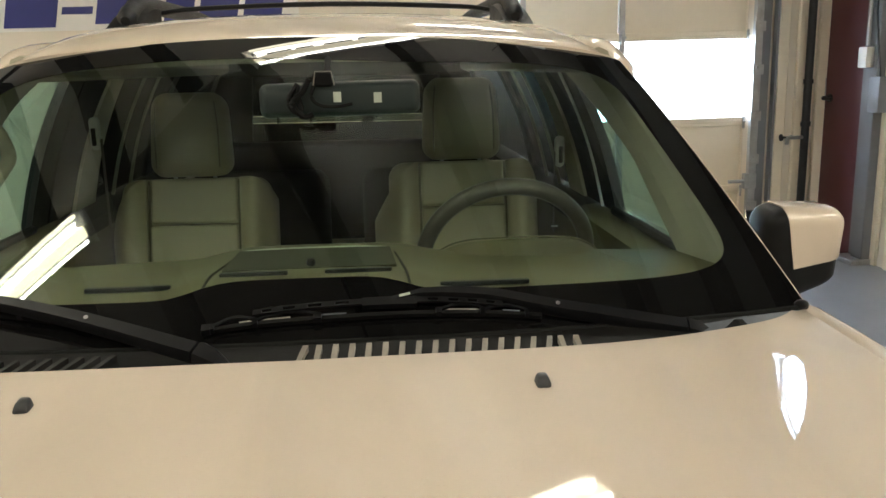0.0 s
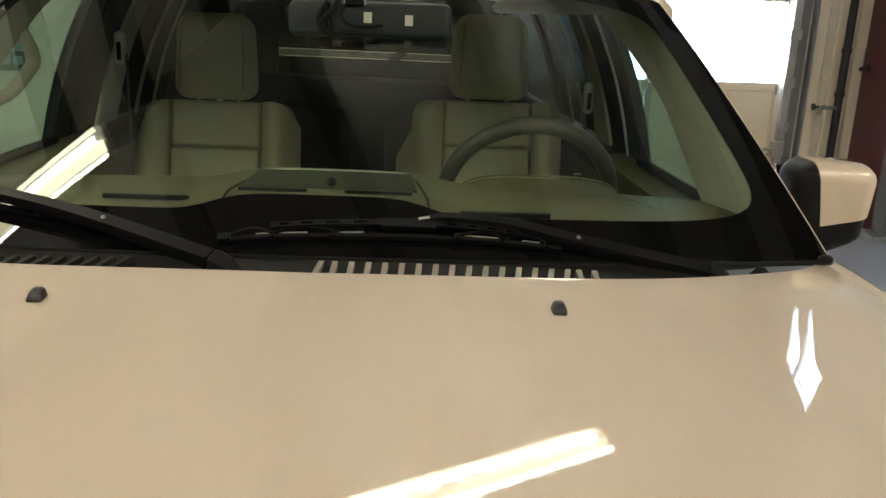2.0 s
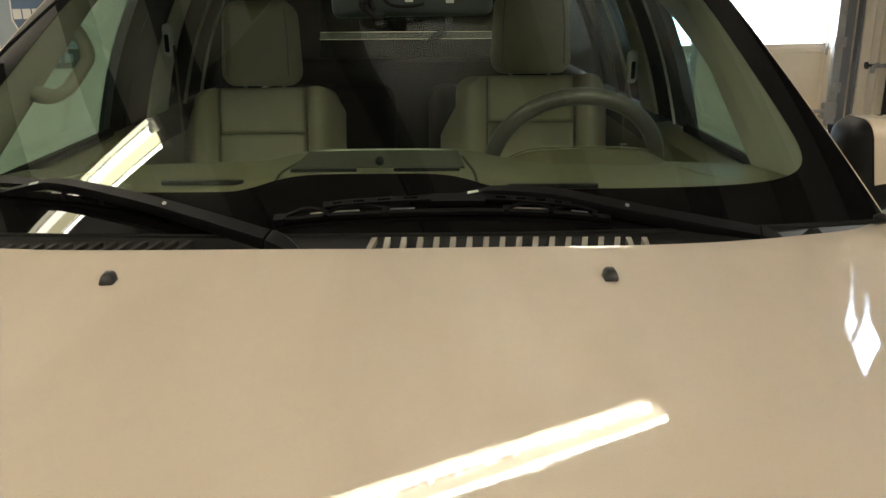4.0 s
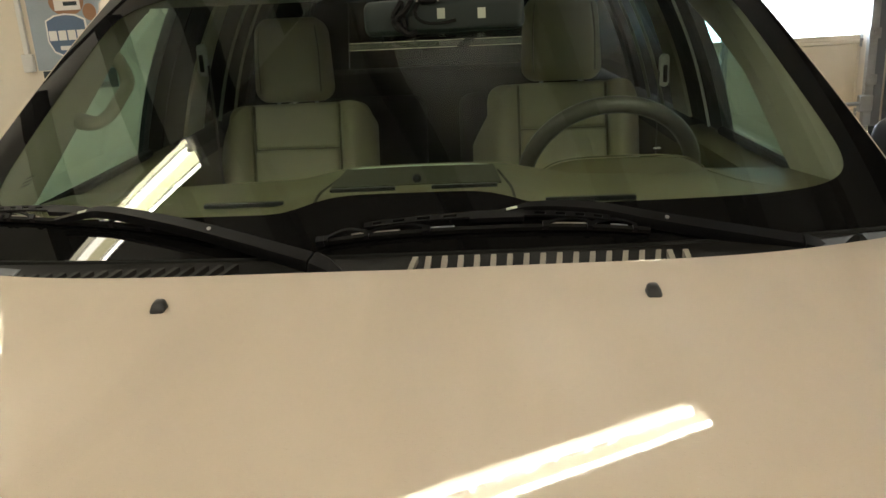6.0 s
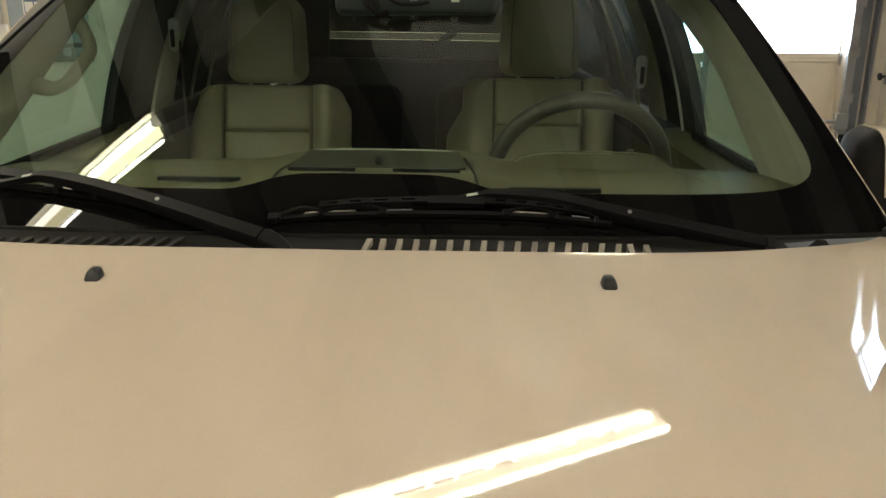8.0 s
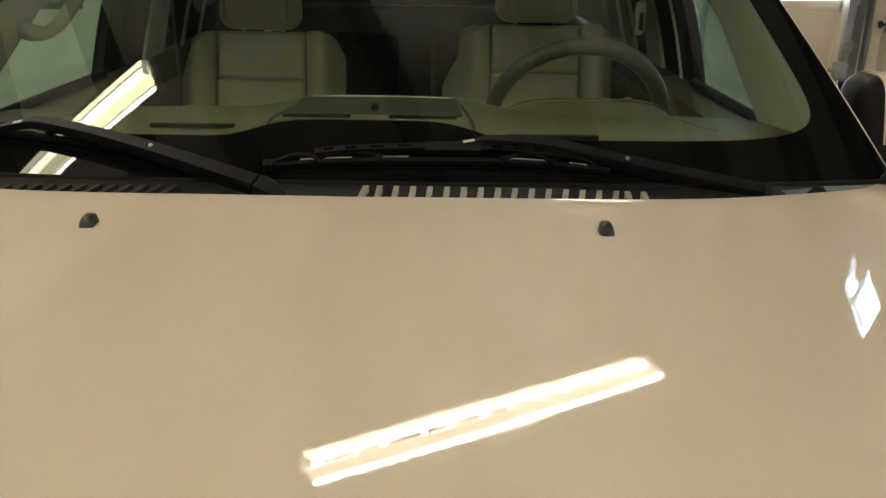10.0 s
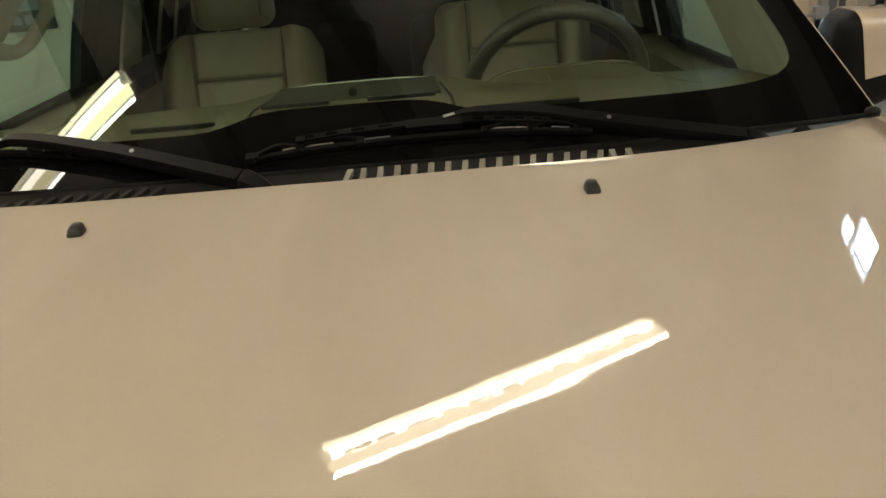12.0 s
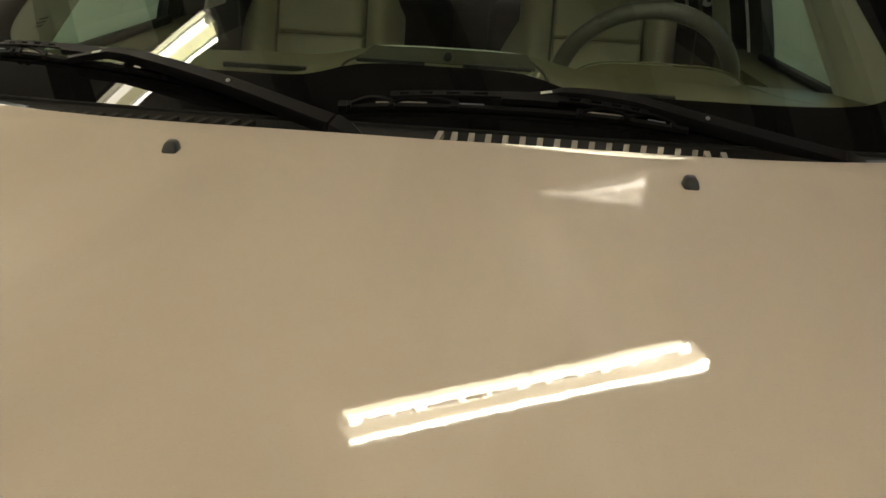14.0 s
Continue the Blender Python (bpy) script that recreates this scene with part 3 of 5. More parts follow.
for k in range(5):
    part("lettering_bar", boxed((-2.93 + 0.088 * k, BACK - 0.027, 1.05), (0.06, 0.003, 0.06), 0), POSTER_BLUE, sg)
ou = thing("outlet", (-3.12, BACK - 0.02, 1.18), "white wall outlet with a conduit above", "outlet")
part("plate", boxed((-3.12, BACK - 0.02, 1.18), (0.085, 0.04, 0.13), 0.008, seg=2), OUTLET, ou)
part("conduit", boxed((-3.12, BACK - 0.015, 2.37), (0.04, 0.03, 2.25), 0.006), OUTLET, ou)


# ---- ceiling lamps ----
def strip_light(name, at, turn, length=2.4, uplight=False, aged=False, width=1.0):
    """Two rows of fluorescent tubes under a white housing with one reflector wing, built at the origin and set at its pose."""
    th = thing(name, (0, 0, 0), "white two-tube fluorescent strip light, lit; some are unseen fill", "ceiling light", "strip lights on the ceiling")
    half = length / 2
    part("housing", boxed((0, 0, 0.034), (length, 0.064, 0.056), 0.005), WHITE_METAL, th)
    part("reflector", slab(lambda u, v: (lerp(-half, half, u), lerp(0.036, 0.148, v), 0.060 - 0.034 * v * v), 1, 6, (0, 0, 0.003)), WHITE_METAL, th, "white reflector wing")
    # two emissive sheets paint the tubes' light on wing and housing underside
    part("wing_sheen", slab(lambda u, v: (lerp(-half + 0.045, half - 0.045, u), lerp(0.098, 0.146, v), 0.050 - 0.034 * v * v), 1, 6, (0, 0, 0.003)), WING_GLOW, th, "cream glow standing in for tube light on the wing")
    part("underside_sheen", slab(lambda u, v: (lerp(-half + 0.02, half - 0.02, u), lerp(-0.034, 0.036 if aged else 0.024, v), 0.003), 1, 2, (0, 0, -0.002)), AGED if aged else UNDERSIDE_GLOW, th, "cream glow standing in for tube light under the housing")
    for k in (-1, 1):
        far = part("tube", tube([(k * 0.010, 0.070, 0.018), (k * (half - 0.055), 0.070, 0.018)], 0.026, 12), WIDE_TUBE, th)
        near = part("tube", tube([(k * 0.003, -0.056, 0.010), (k * (half - 0.02), -0.056, 0.010)], 0.0095, 10), TUBE, th)
        for t, y, z, e in ((far, 0.070, 0.018, half - 0.045), (near, -0.056, 0.010, half - 0.012)):
            part("cap", disc(bmesh.new(), (k * e, y, z), 0.015, 0.02, (1, 0, 0), 10), STEEL, t)
        part("hanger", tube([(k * length * 0.35, 0, 0.06), (k * length * 0.35, 0, TOP - at[2])], 0.005, 6), STEEL, th)
        part("end_plate", boxed((k * half, 0.036, 0.036), (0.012, 0.214, 0.07), 0.004), WHITE_METAL, th)
    dash = -half + 0.10
    step = 0
    while dash < half - 0.16 and not aged:
        w = (0.13, 0.09, 0.15, 0.11)[step % 4]
        part("seam", boxed((dash + w / 2, 0.033, -0.004), (w, 0.015, 0.008), 0.001), SEAM_DARK, th)
        dash += w + (0.02, 0.05, 0.03)[step % 3]
        step += 1
    part("joint", slab(lambda u, v: (lerp(-0.004, 0.004, u), lerp(0.05, 0.142, v), 0.046 - 0.034 * v * v), 1, 4, (0, 0, 0.003)), SEAM_DARK, th)
    if not aged:
        part("socket", boxed((0, 0.034, 0.004), (0.06, 0.024, 0.022), 0.004), SEAM_DARK, th)
    # added emitter on top of the housing, only to brighten the ceiling
    if uplight:
        part("ceiling_fill", boxed((0, 0, 0.066), (length * 0.9, 0.05, 0.004), 0), CEIL_FILL, th, "added glow that brightens the ceiling")
    th.matrix_basis = pose(*at, 0, 0, turn) @ Matrix.Diagonal((1, width, 1, 1))
    return th


# fifth to eighth are unseen, added to fill hood, cabin and right side
LAMPS = [(0.485, 2.067, 3.0, 25.5, 1.90), (-2.26, 0.46, 3.0, 26, 2.4), (-4.15, 3.10, 3.0, 26, 2.4), (-1.8, -1.3, 3.0, 26, 2.4), (-1.2, -3.0, 3.0, 26, 2.4), (3.4, -0.35, 3.0, 90, 1.6), (2.0, -1.6, 3.0, 26, 2.4), (2.5, -3.0, 3.0, 26, 2.4), (0.89, 4.27, 3.0, 5, 0.85)]
for i, (x, y, z, turn, length) in enumerate(LAMPS):
    strip_light("strip_light", (x, y, z), turn, length, i < 3, i in (1, 3), 0.3 if i == 8 else 1.0)


# ---- the car ----
car = thing("suv", (0, 1.5, 0), "champagne metallic sport utility vehicle with beige leather interior", "car")


def glass_pt(u, v):
    """A point of the windshield: u from -1 to 1 across, v from 0 at the cowl to 1 at the header."""
    a = abs(u)
    b = Vector((0.790 * u, 0.205 + 0.15 * a ** 2.2, 1.157 - 0.028 * a ** 2))
    t = Vector((0.657 * u, 0.885 + 0.09 * a ** 2.9, 1.563 - 0.038 * a ** 2.7))
    lip = 0.085 * min(0.3, max(0.0, v - 0.5)) ** 2 + max(0.0, v - 0.8) * (0.051 - 0.15 * max(0.0, v - 0.8))
    return b.lerp(t, v) + Vector((0, -0.52, 0.85)) * (0.0432 * v * (1 - v) + lip * (1 - u * u) ** 2)


GN = Vector((0, -0.52, 0.85))


def top_v(u):
    a = abs(u)
    return 1.0 - 0.025 * max(0.0, (a - 0.85) / 0.15) ** 2.2


def hood_rear(x):
    return 0.094 + 0.27 * (abs(x) / 0.79) ** 4.5 + 0.02 * (abs(x) / 0.79)


def hood_z(x, y):
    a = abs(x)
    z = 1.170 + 0.046 * (y - 0.1) - 0.25 * max(0.0, -0.5 - y) ** 2 - 1.4 * max(0.0, -0.72 - y) ** 2
    xc = 0.538 + 0.48 * max(-0.35, min(0.15, y))
    z -= 0.010 * (a / 0.55) ** 2 + 0.24 * 0.05 * math.log(1 + math.exp((a - xc) / 0.05))
    return z


def hood_fn(u, v):
    x = 0.79 * (2 * u - 1)
    y = lerp(-0.86, hood_rear(x), v)
    z = hood_z(x, y)
    d = max(0.0, y - hood_rear(x) + 0.055)
    return (x, y, z + 0.003 * max(0.0, min(1.0, (y + 0.06) / 0.16)) ** 2 - 0.45 * d * d)


part("hood", slab(hood_fn, 96, 130, (0, 0, -0.014)), PAINT, car, "champagne metallic hood with fine scratches")

for s in (-1, 1):
    nb = boxed((0, 0, 0.003), (0.022, 0.026, 0.017), 0.0045, None, 2)
    for v in nb.verts:
        k = max(0.0, (v.co.z + 0.003) / 0.014)
        v.co.x *= 1 - 0.38 * k * k
        v.co.y = v.co.y * (1 - 0.30 * k) + 0.003 * k
        v.co.z -= 0.004 * max(0.0, -v.co.y / 0.012) * k
    jet = boxed((0.002, 0.0095, 0.0075), (0.006, 0.006, 0.003), 0.0008)
    for m in (nb, jet):
        bmesh.ops.scale(m, vec=(0.78, 0.8, 0.78), verts=m.verts)
    nx, ny = (-0.274, 0.004) if s < 0 else (0.286, 0.002)
    bmesh.ops.translate(nb, vec=(nx, ny, hood_z(nx, ny) + 0.003), verts=nb.verts)
    bmesh.ops.translate(jet, vec=(nx, ny, hood_z(nx, ny) + 0.003), verts=jet.verts)
    nozzle = part("washer_nozzle", nb, NOZZLE, car, "small black washer nozzle")
    part("jet", jet, RUBBER, nozzle)

# fenders, sides, doors
HALF = [(-0.95, 0.80), (-0.6, 0.90), (0.0, 0.925), (1.5, 0.93), (3.2, 0.925), (3.75, 0.88)]


def side_profile(y, k):
    """k from 0 at the shoulder to 1 at the sill: half width and height."""
    w = curve1(y, HALF)
    top = 1.075 if y > 0.35 else curve1(y, [(-0.95, 0.92), (-0.8, 0.98), (-0.3, 1.045), (0.35, 1.075)])
    z = lerp(top, 0.38, k)
    f = k
    x = w - 0.045 * max(0.0, 1 - f / 0.18) ** 2 - 0.05 * max(0.0, (f - 0.75) / 0.25) ** 2 + 0.012 * math.sin(f * 9)
    return x, z


WHEELS = [(-0.10, 0.375), (2.80, 0.375)]


def side_panel(name, y0, y1, s, ny, label=""):
    bm = slab(lambda u, v: (s * side_profile(lerp(y0, y1, u), v)[0], lerp(y0, y1, u), side_profile(lerp(y0, y1, u), v)[1]), ny, 16, (-s * 0.03, 0, 0))
    gone = [f for f in bm.faces if any((f.calc_center_median().y - wy) ** 2 + (f.calc_center_median().z - wz) ** 2 < 0.42 ** 2 for wy, wz in WHEELS)]
    bmesh.ops.delete(bm, geom=gone, context='FACES')
    return part(name, bm, PAINT, car, label)


for s in (-1, 1):
    side_panel("fender", -0.93, 0.44, s, 40)
    d1 = side_panel("door", 0.448, 1.44, s, 20)
    d2 = side_panel("door", 1.448, 2.42, s, 20)
    side_panel("quarter_panel", 2.428, 3.75, s, 40)
    for d, y in ((d1, 1.28), (d2, 2.26)):
        part("handle", boxed((s * 0.945, y, 0.93), (0.035, 0.2, 0.035), 0.012, seg=2), TRIM_BLACK, d)
    # shoulder strip from the hood's edge out to the side
    part("fender_top", slab(lambda u, v: (s * lerp(0.796, side_profile(lerp(-0.86, 0.40, u), 0)[0], v), lerp(-0.86, 0.40, u),
         lerp(hood_z(0.79, lerp(-0.86, 0.37, u)) - 0.004, side_profile(lerp(-0.86, 0.40, u), 0)[1], v) + 0.014 * math.sin(math.pi * v)), 40, 6, (0, 0, -0.02)), PAINT, car)
    for wy, wz in WHEELS:
        ring = [(s * 0.935, wy + 0.44 * math.cos(a), wz + 0.44 * math.sin(a)) for a in [radians(-20 + 220 * k / 24) for k in range(25)]]
        part("arch_trim", tube(ring, 0.035, 8, up=(1, 0, 0)), TRIM_BLACK, car)
        tb = tube([(s * 0.83, wy + 0.29 * math.cos(a), wz + 0.29 * math.sin(a)) for a in [2 * math.pi * k / 36 for k in range(36)]], 0.085, 10, closed=True, up=(1, 0, 0), flat=1.3)
        wheel = part("wheel", disc(bmesh.new(), (s * 0.86, wy, wz), 0.11, 0.10, (1, 0, 0), 24), ALLOY, car)
        part("tyre", tb, TYRE, wheel)
        rim = tube([(s * 0.88, wy + 0.215 * math.cos(a), wz + 0.215 * math.sin(a)) for a in [2 * math.pi * k / 30 for k in range(30)]], 0.02, 8, closed=True, up=(1, 0, 0))
        for k in range(5):
            a = 2 * math.pi * k / 5
            tube([(s * 0.885, wy, wz), (s * 0.88, wy + 0.21 * math.cos(a), wz + 0.21 * math.sin(a))], [0.035, 0.025], 6, rim)
        part("rim", rim, ALLOY, wheel)

# nose, bumpers, floor pan and tail
part("front_bumper", slab(lambda u, v: (lerp(-0.86, 0.86, u), -0.90 - 0.10 * (1 - (2 * u - 1) ** 4) - 0.03 * math.sin(math.pi * v), lerp(0.40, 0.70, v)), 24, 6, (0, 0.05, 0)), PAINT, car)
part("grille", slab(lambda u, v: (lerp(-0.5, 0.5, u), -0.90 - 0.06 * (1 - (2 * u - 1) ** 2), lerp(0.71, 0.97, v)), 16, 4, (0, 0.03, 0)), CHROME, car)
for s in (-1, 1):
    part("headlight", boxed((s * 0.66, -0.885, 0.85), (0.28, 0.08, 0.2), 0.03, seg=2), LAMP_LENS, car)
part("nose_panel", slab(lambda u, v: (lerp(-0.79, 0.79, u), lerp(-0.93, -0.865, v), lerp(0.97, hood_z(lerp(-0.79, 0.79, u), -0.865) - 0.004, v)), 24, 3, (0, 0.02, -0.01)), PAINT, car)
part("rear_bumper", boxed((0, 3.82, 0.55), (1.76, 0.16, 0.3), 0.05, seg=3), PAINT, car)
part("liftgate", boxed((0, 3.76, 0.88), (1.62, 0.10, 0.40), 0.03, seg=2), PAINT, car)
part("floor_pan", boxed((0, 1.9, 0.40), (1.66, 3.6, 0.06), 0.01), DARK_TRIM, car)
part("firewall", boxed((0, 0.26, 0.76), (1.54, 0.04, 0.66), 0.01), DARK_TRIM, car)


# roof
def roof_fn(u, v):
    x = 0.668 * (2 * u - 1)
    a = abs(2 * u - 1)
    y0 = 0.878 + 0.092 * a ** 2.9 + 0.012 * max(0.0, (a - 0.9) / 0.1) ** 2
    y = lerp(y0, 3.62, v ** 2.2)
    z0 = 1.576 - 0.036 * a ** 2.5
    z = z0 + 0.085 * (1 - math.exp(-(y - y0) / 0.25)) * (1 - 0.25 * a ** 3) - 0.05 * max(0, (y - 2.6)) ** 2 * 0.6
    z -= 0.009 * math.exp(-(y - y0) / 0.018)
    z -= lerp(0.012, 0.055, min(1.0, v * 4)) * max(0.0, (a - 0.80) / 0.20) ** 2
    return (x, y, z)


part("roof", slab(roof_fn, 48, 56, (0, 0.006, -0.022)), PAINT, car, "champagne metallic roof")
part("headliner", slab(lambda u, v: (0.62 * (2 * u - 1), lerp(0.93, 3.55, v), 1.522 - 0.02 * abs(2 * u - 1) ** 2 + 0.05 * (1 - math.exp(-v * 9))), 12, 20, (0, 0, 0.012)), TRIM_BEIGE, car, "beige fabric headliner")
for s in (-1, 1):
    rail = part("roof_rail", tube(smooth_path([(s * 0.50, 1.36, 1.635), (s * 0.505, 1.46, 1.668), (s * 0.51, 1.62, 1.69), (s * 0.52, 2.4, 1.70), (s * 0.52, 3.2, 1.665), (s * 0.52, 3.3, 1.60)], 24),
                [0.012] + [0.024] * 23 + [0.012], 10), TRIM_BLACK, car, "black roof rail")
    part("rail_foot", slab(lambda u, v: (s * lerp(0.47, 0.545, v), lerp(1.34, 1.62, u), 1.615 + 0.075 * math.sin(min(1, u * 1.1) * math.pi * 0.5) * (0.85 + 0.15 * math.sin(math.pi * v))), 10, 6, (0, 0, -0.06)), TRIM_BLACK, rail)
part("cross_bar", tube(smooth_path([(-0.5, 1.72, 1.675), (-0.38, 1.72, 1.688), (0, 1.72, 1.698), (0.38, 1.72, 1.688), (0.5, 1.72, 1.675)], 16), 0.011, 10, flat=0.7), TRIM_BLACK, car, "black roof cross bar")

# windshield with its black border
def ws_fn(u, v):
    uu = 2 * u - 1
    return glass_pt(uu, v * top_v(uu))


ws = part("windshield", slab(ws_fn, 48, 30, -GN * 0.005), WINDSHIELD, car, "green-tinted windshield", keep_normals=False)
ws.visible_shadow = False


def frit_low(u):
    return 0.10 + 0.042 * math.exp(-((u - 0.0) / 0.205) ** 6)


def outline(n):
    """Matching points (u, v) of the glass's edge and of the clear opening."""
    outer, inn = [], []
    for k in range(n):
        a = 8.0 * k / n
        side, f = int(a // 2), a % 2 - 1
        X, Y = ((f, -1), (1, f), (-f, 1), (-1, -f))[side]
        r = (abs(X) ** 9 + abs(Y) ** 9) ** (-1 / 9)
        outer.append((X, 0.5 + 0.5 * Y))
        inn.append((X * r, Y * r))
    return outer, inn


fo, fi = outline(240)
fb = bmesh.new()
rings = []
for (U, V), (x, y) in zip(fo, fi):
    V = V * top_v(U)
    ui = 0.905 * x
    lo, hi = frit_low(ui), 0.90 - 0.03 * math.exp(-((ui - 0.26) / 0.35) ** 2)
    vi = lerp(lo, hi, 0.5 + 0.5 * y)
    row = [glass_pt(lerp(U, ui, k / 6), lerp(V, vi, k / 6)) for k in range(7)]
    rings.append([fb.verts.new(p + GN * 0.0009) for p in row] + [fb.verts.new(p + GN * 0.0002) for p in reversed(row)])
for k in range(len(rings)):
    p, q = rings[k], rings[(k + 1) % len(rings)]
    for i in range(14):
        fb.faces.new((p[i], p[(i + 1) % 14], q[(i + 1) % 14], q[i]))
part("glass_border", fb, FRIT, ws, "black ceramic border")

# pillars: outer skin and inner trim
BELT_X, BELT_Z = 0.80, 1.11
ROOF_X, ROOF_Z = 0.65, 1.535


def side_at(y, k, s, inset=0.0):
    """A point on the side of the cabin: k from 0 at the belt to 1 at the roof's edge."""
    x = lerp(BELT_X, ROOF_X, k) - inset + 0.02 * math.sin(math.pi * k)
    return Vector((s * x, y, lerp(BELT_Z, ROOF_Z, k)))


for s in (-1, 1):
    edge = [glass_pt(s * 1.0, v * top_v(1.0)) for v in [k / 12 for k in range(13)]]
    pil = bmesh.new()
    rows = []
    for k, p in enumerate(edge):
        f = k / 12
        w = 0.002
        back = lerp(0.13, 0.10, f)
        rows.append([pil.verts.new(p + Vector(o)) for o in (
            (s * 0.0005, 0.001, 0.0), (s * 0.0025, 0.003, 0.002), (s * w, 0.012, -0.002), (s * (w + 0.001), back * 0.5, -0.014),
            (s * (w + 0.002), back, -0.02), (-s * 0.01, back, -0.03), (-s * 0.012, 0.01, -0.02))])
    for a, b in zip(rows, rows[1:]):
        for i in range(7):
            j = (i + 1) % 7
            pil.faces.new((a[i], a[j], b[j], b[i]))
    pil.faces.new(rows[0])
    pil.faces.new(rows[-1])
    part("windshield_pillar", pil, PAINT, car)
    # inner trim of the pillar: wide, soft, beige
    def trim_fn(u, v):
        a = glass_pt(s * 0.97, 0.02 + v * 0.95) - GN * 0.012
        if s > 0:
            b = Vector((lerp(0.722, 0.640, v), lerp(0.70, 1.10, v) + 0.27 * max(0.0, (v - 0.5) / 0.5) ** 1.4, lerp(1.115, 1.485, v)))
        else:
            b = Vector((-lerp(0.715, 0.640, v), lerp(0.60, 1.07, v) + 0.05 * max(0.0, (v - 0.8) / 0.2) ** 2, lerp(1.155, 1.485, v)))
        return a.lerp(b, u) + Vector((-s * 0.014, 0, 0)) * math.sin(math.pi * u)
    trim = slab(trim_fn, 10, 24, (s * 0.012, 0.006, 0))
    pt = part("pillar_trim", trim, TRIM_BEIGE, car, "beige windshield pillar trim")
    if s < 0:
        for k in range(3):
            part("label_bar", slab(lambda u, v: trim_fn(0.475 + 0.11 * u, 0.172 - 0.016 * k + 0.008 * v) + Vector((0.002, -0.001, 0)), 2, 1, (-0.001, 0.001, 0)), BELT_MAT, pt, "small dark line of lettering")

# cabin sides: sills, pillars, roof edge, side glass
for s in (-1, 1):
    dz = 0.0
    # rear half of the sill takes a dark colour to paint the cabin's shade
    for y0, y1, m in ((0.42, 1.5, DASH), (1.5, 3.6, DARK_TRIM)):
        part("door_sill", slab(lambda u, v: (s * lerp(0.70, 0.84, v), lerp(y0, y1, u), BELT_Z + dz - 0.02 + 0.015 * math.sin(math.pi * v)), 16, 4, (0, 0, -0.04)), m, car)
    part("shoulder", slab(lambda u, v: (s * lerp(0.80, side_profile(lerp(0.40, 3.72, u), 0)[0], v), lerp(0.40, 3.72, u),
         lerp(BELT_Z - 0.01, side_profile(lerp(0.40, 3.72, u), 0)[1], v)), 24, 3, (0, 0, -0.02)), PAINT, car)
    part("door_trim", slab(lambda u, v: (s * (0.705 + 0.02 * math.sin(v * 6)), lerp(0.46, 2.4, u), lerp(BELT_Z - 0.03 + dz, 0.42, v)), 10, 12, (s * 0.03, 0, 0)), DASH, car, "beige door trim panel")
    part("window_seal", tube([(s * 0.765, lerp(0.5, 1.30, k / 8), BELT_Z + dz + 0.006) for k in range(9)], 0.012, 8), RUBBER, car)
    # side roof edge
    rp = [glass_pt(s, 0.90) + Vector((s * 0.006, 0.025, -0.016)), glass_pt(s, 0.985) + Vector((s * 0.008, 0.035, -0.014)), Vector((s * 0.665, 1.16, 1.545)),
          Vector((s * 0.665, 1.6, 1.565)), Vector((s * 0.665, 2.6, 1.56)), Vector((s * 0.655, 3.3, 1.525)), Vector((s * 0.65, 3.6, 1.50))]
    part("roof_edge", tube(smooth_path(rp, 30), [0.012, 0.018, 0.022] + [0.028] * 28, 10), PAINT, car)
    part("roof_edge_trim", tube([side_at(lerp(1.0, 3.5, k / 14), 0.96, s, 0.035) for k in range(15)], 0.03, 8), TRIM_BEIGE, car)
    # middle pillars and their dark door frames
    for y0, y1, w, m, lab in ((1.30, 1.34, 0.11, TRIM_BLACK, "black door frame"), (1.42, 1.46, 0.20, TRIM_BLACK, "black door frame"),
                              (2.42, 2.50, 0.10, TRIM_BLACK, ""), (3.45, 3.42, 0.16, TRIM_BLACK, "")):
        part("door_frame", slab(lambda u, v: side_at(lerp(y0, y1, v) + w * u, v, s), 2, 10, (-s * 0.03, 0, 0)), m, car, lab)
    part("pillar_trim", slab(lambda u, v: side_at(lerp(1.60, 1.66, v) + lerp(0.18, 0.12, v) * u, v, s, 0.04), 4, 12, (s * 0.03, 0, 0)), PILLAR_BEIGE, car, "beige belt pillar trim")
    if s > 0:
        part("door_edge", tube([side_at(lerp(1.415, 1.445, k / 8), k / 8, s, 0.035) for k in range(9)], 0.0045, 6), STICKER, car)
    g = part("side_window", slab(lambda u, v: side_at(lerp(lerp(0.50, 1.0, v ** 0.9), lerp(1.34, 1.38, v), u), v, s, 0.012), 10, 10, (-s * 0.004, 0, 0)), SIDE_GLASS, car)
    g.visible_shadow = False
    g = part("side_window", slab(lambda u, v: side_at(lerp(lerp(1.5, 1.53, v), lerp(2.42, 2.5, v), u), v, s, 0.012), 6, 8, (-s * 0.004, 0, 0)), DARK_GLASS, car, "dark privacy glass")
    g = part("side_window", slab(lambda u, v: side_at(lerp(lerp(2.52, 2.6, v), lerp(3.45, 3.42, v), u), v, s, 0.012), 6, 8, (-s * 0.004, 0, 0)), DARK_GLASS, car, "dark privacy glass")
    # belt: guide and webbing
    bg = part("belt_guide", boxed((s * 0.68, 1.60, 1.335 if s < 0 else 1.25), (0.03, 0.034, 0.095), 0.013, seg=2), STICKER, car, "pale plastic belt guide")
    part("slot", boxed((s * 0.68, 1.582, 1.327 if s < 0 else 1.242), (0.012, 0.006, 0.05), 0.002), RUBBER, bg)
    part("seat_belt", tube([(s * 0.665, 1.60, 1.32 if s < 0 else 1.25), (s * 0.665, 1.60, 1.0), (s * 0.66, 1.60, 0.6)], 0.012, 6, flat=0.12), BELT_MAT, car)

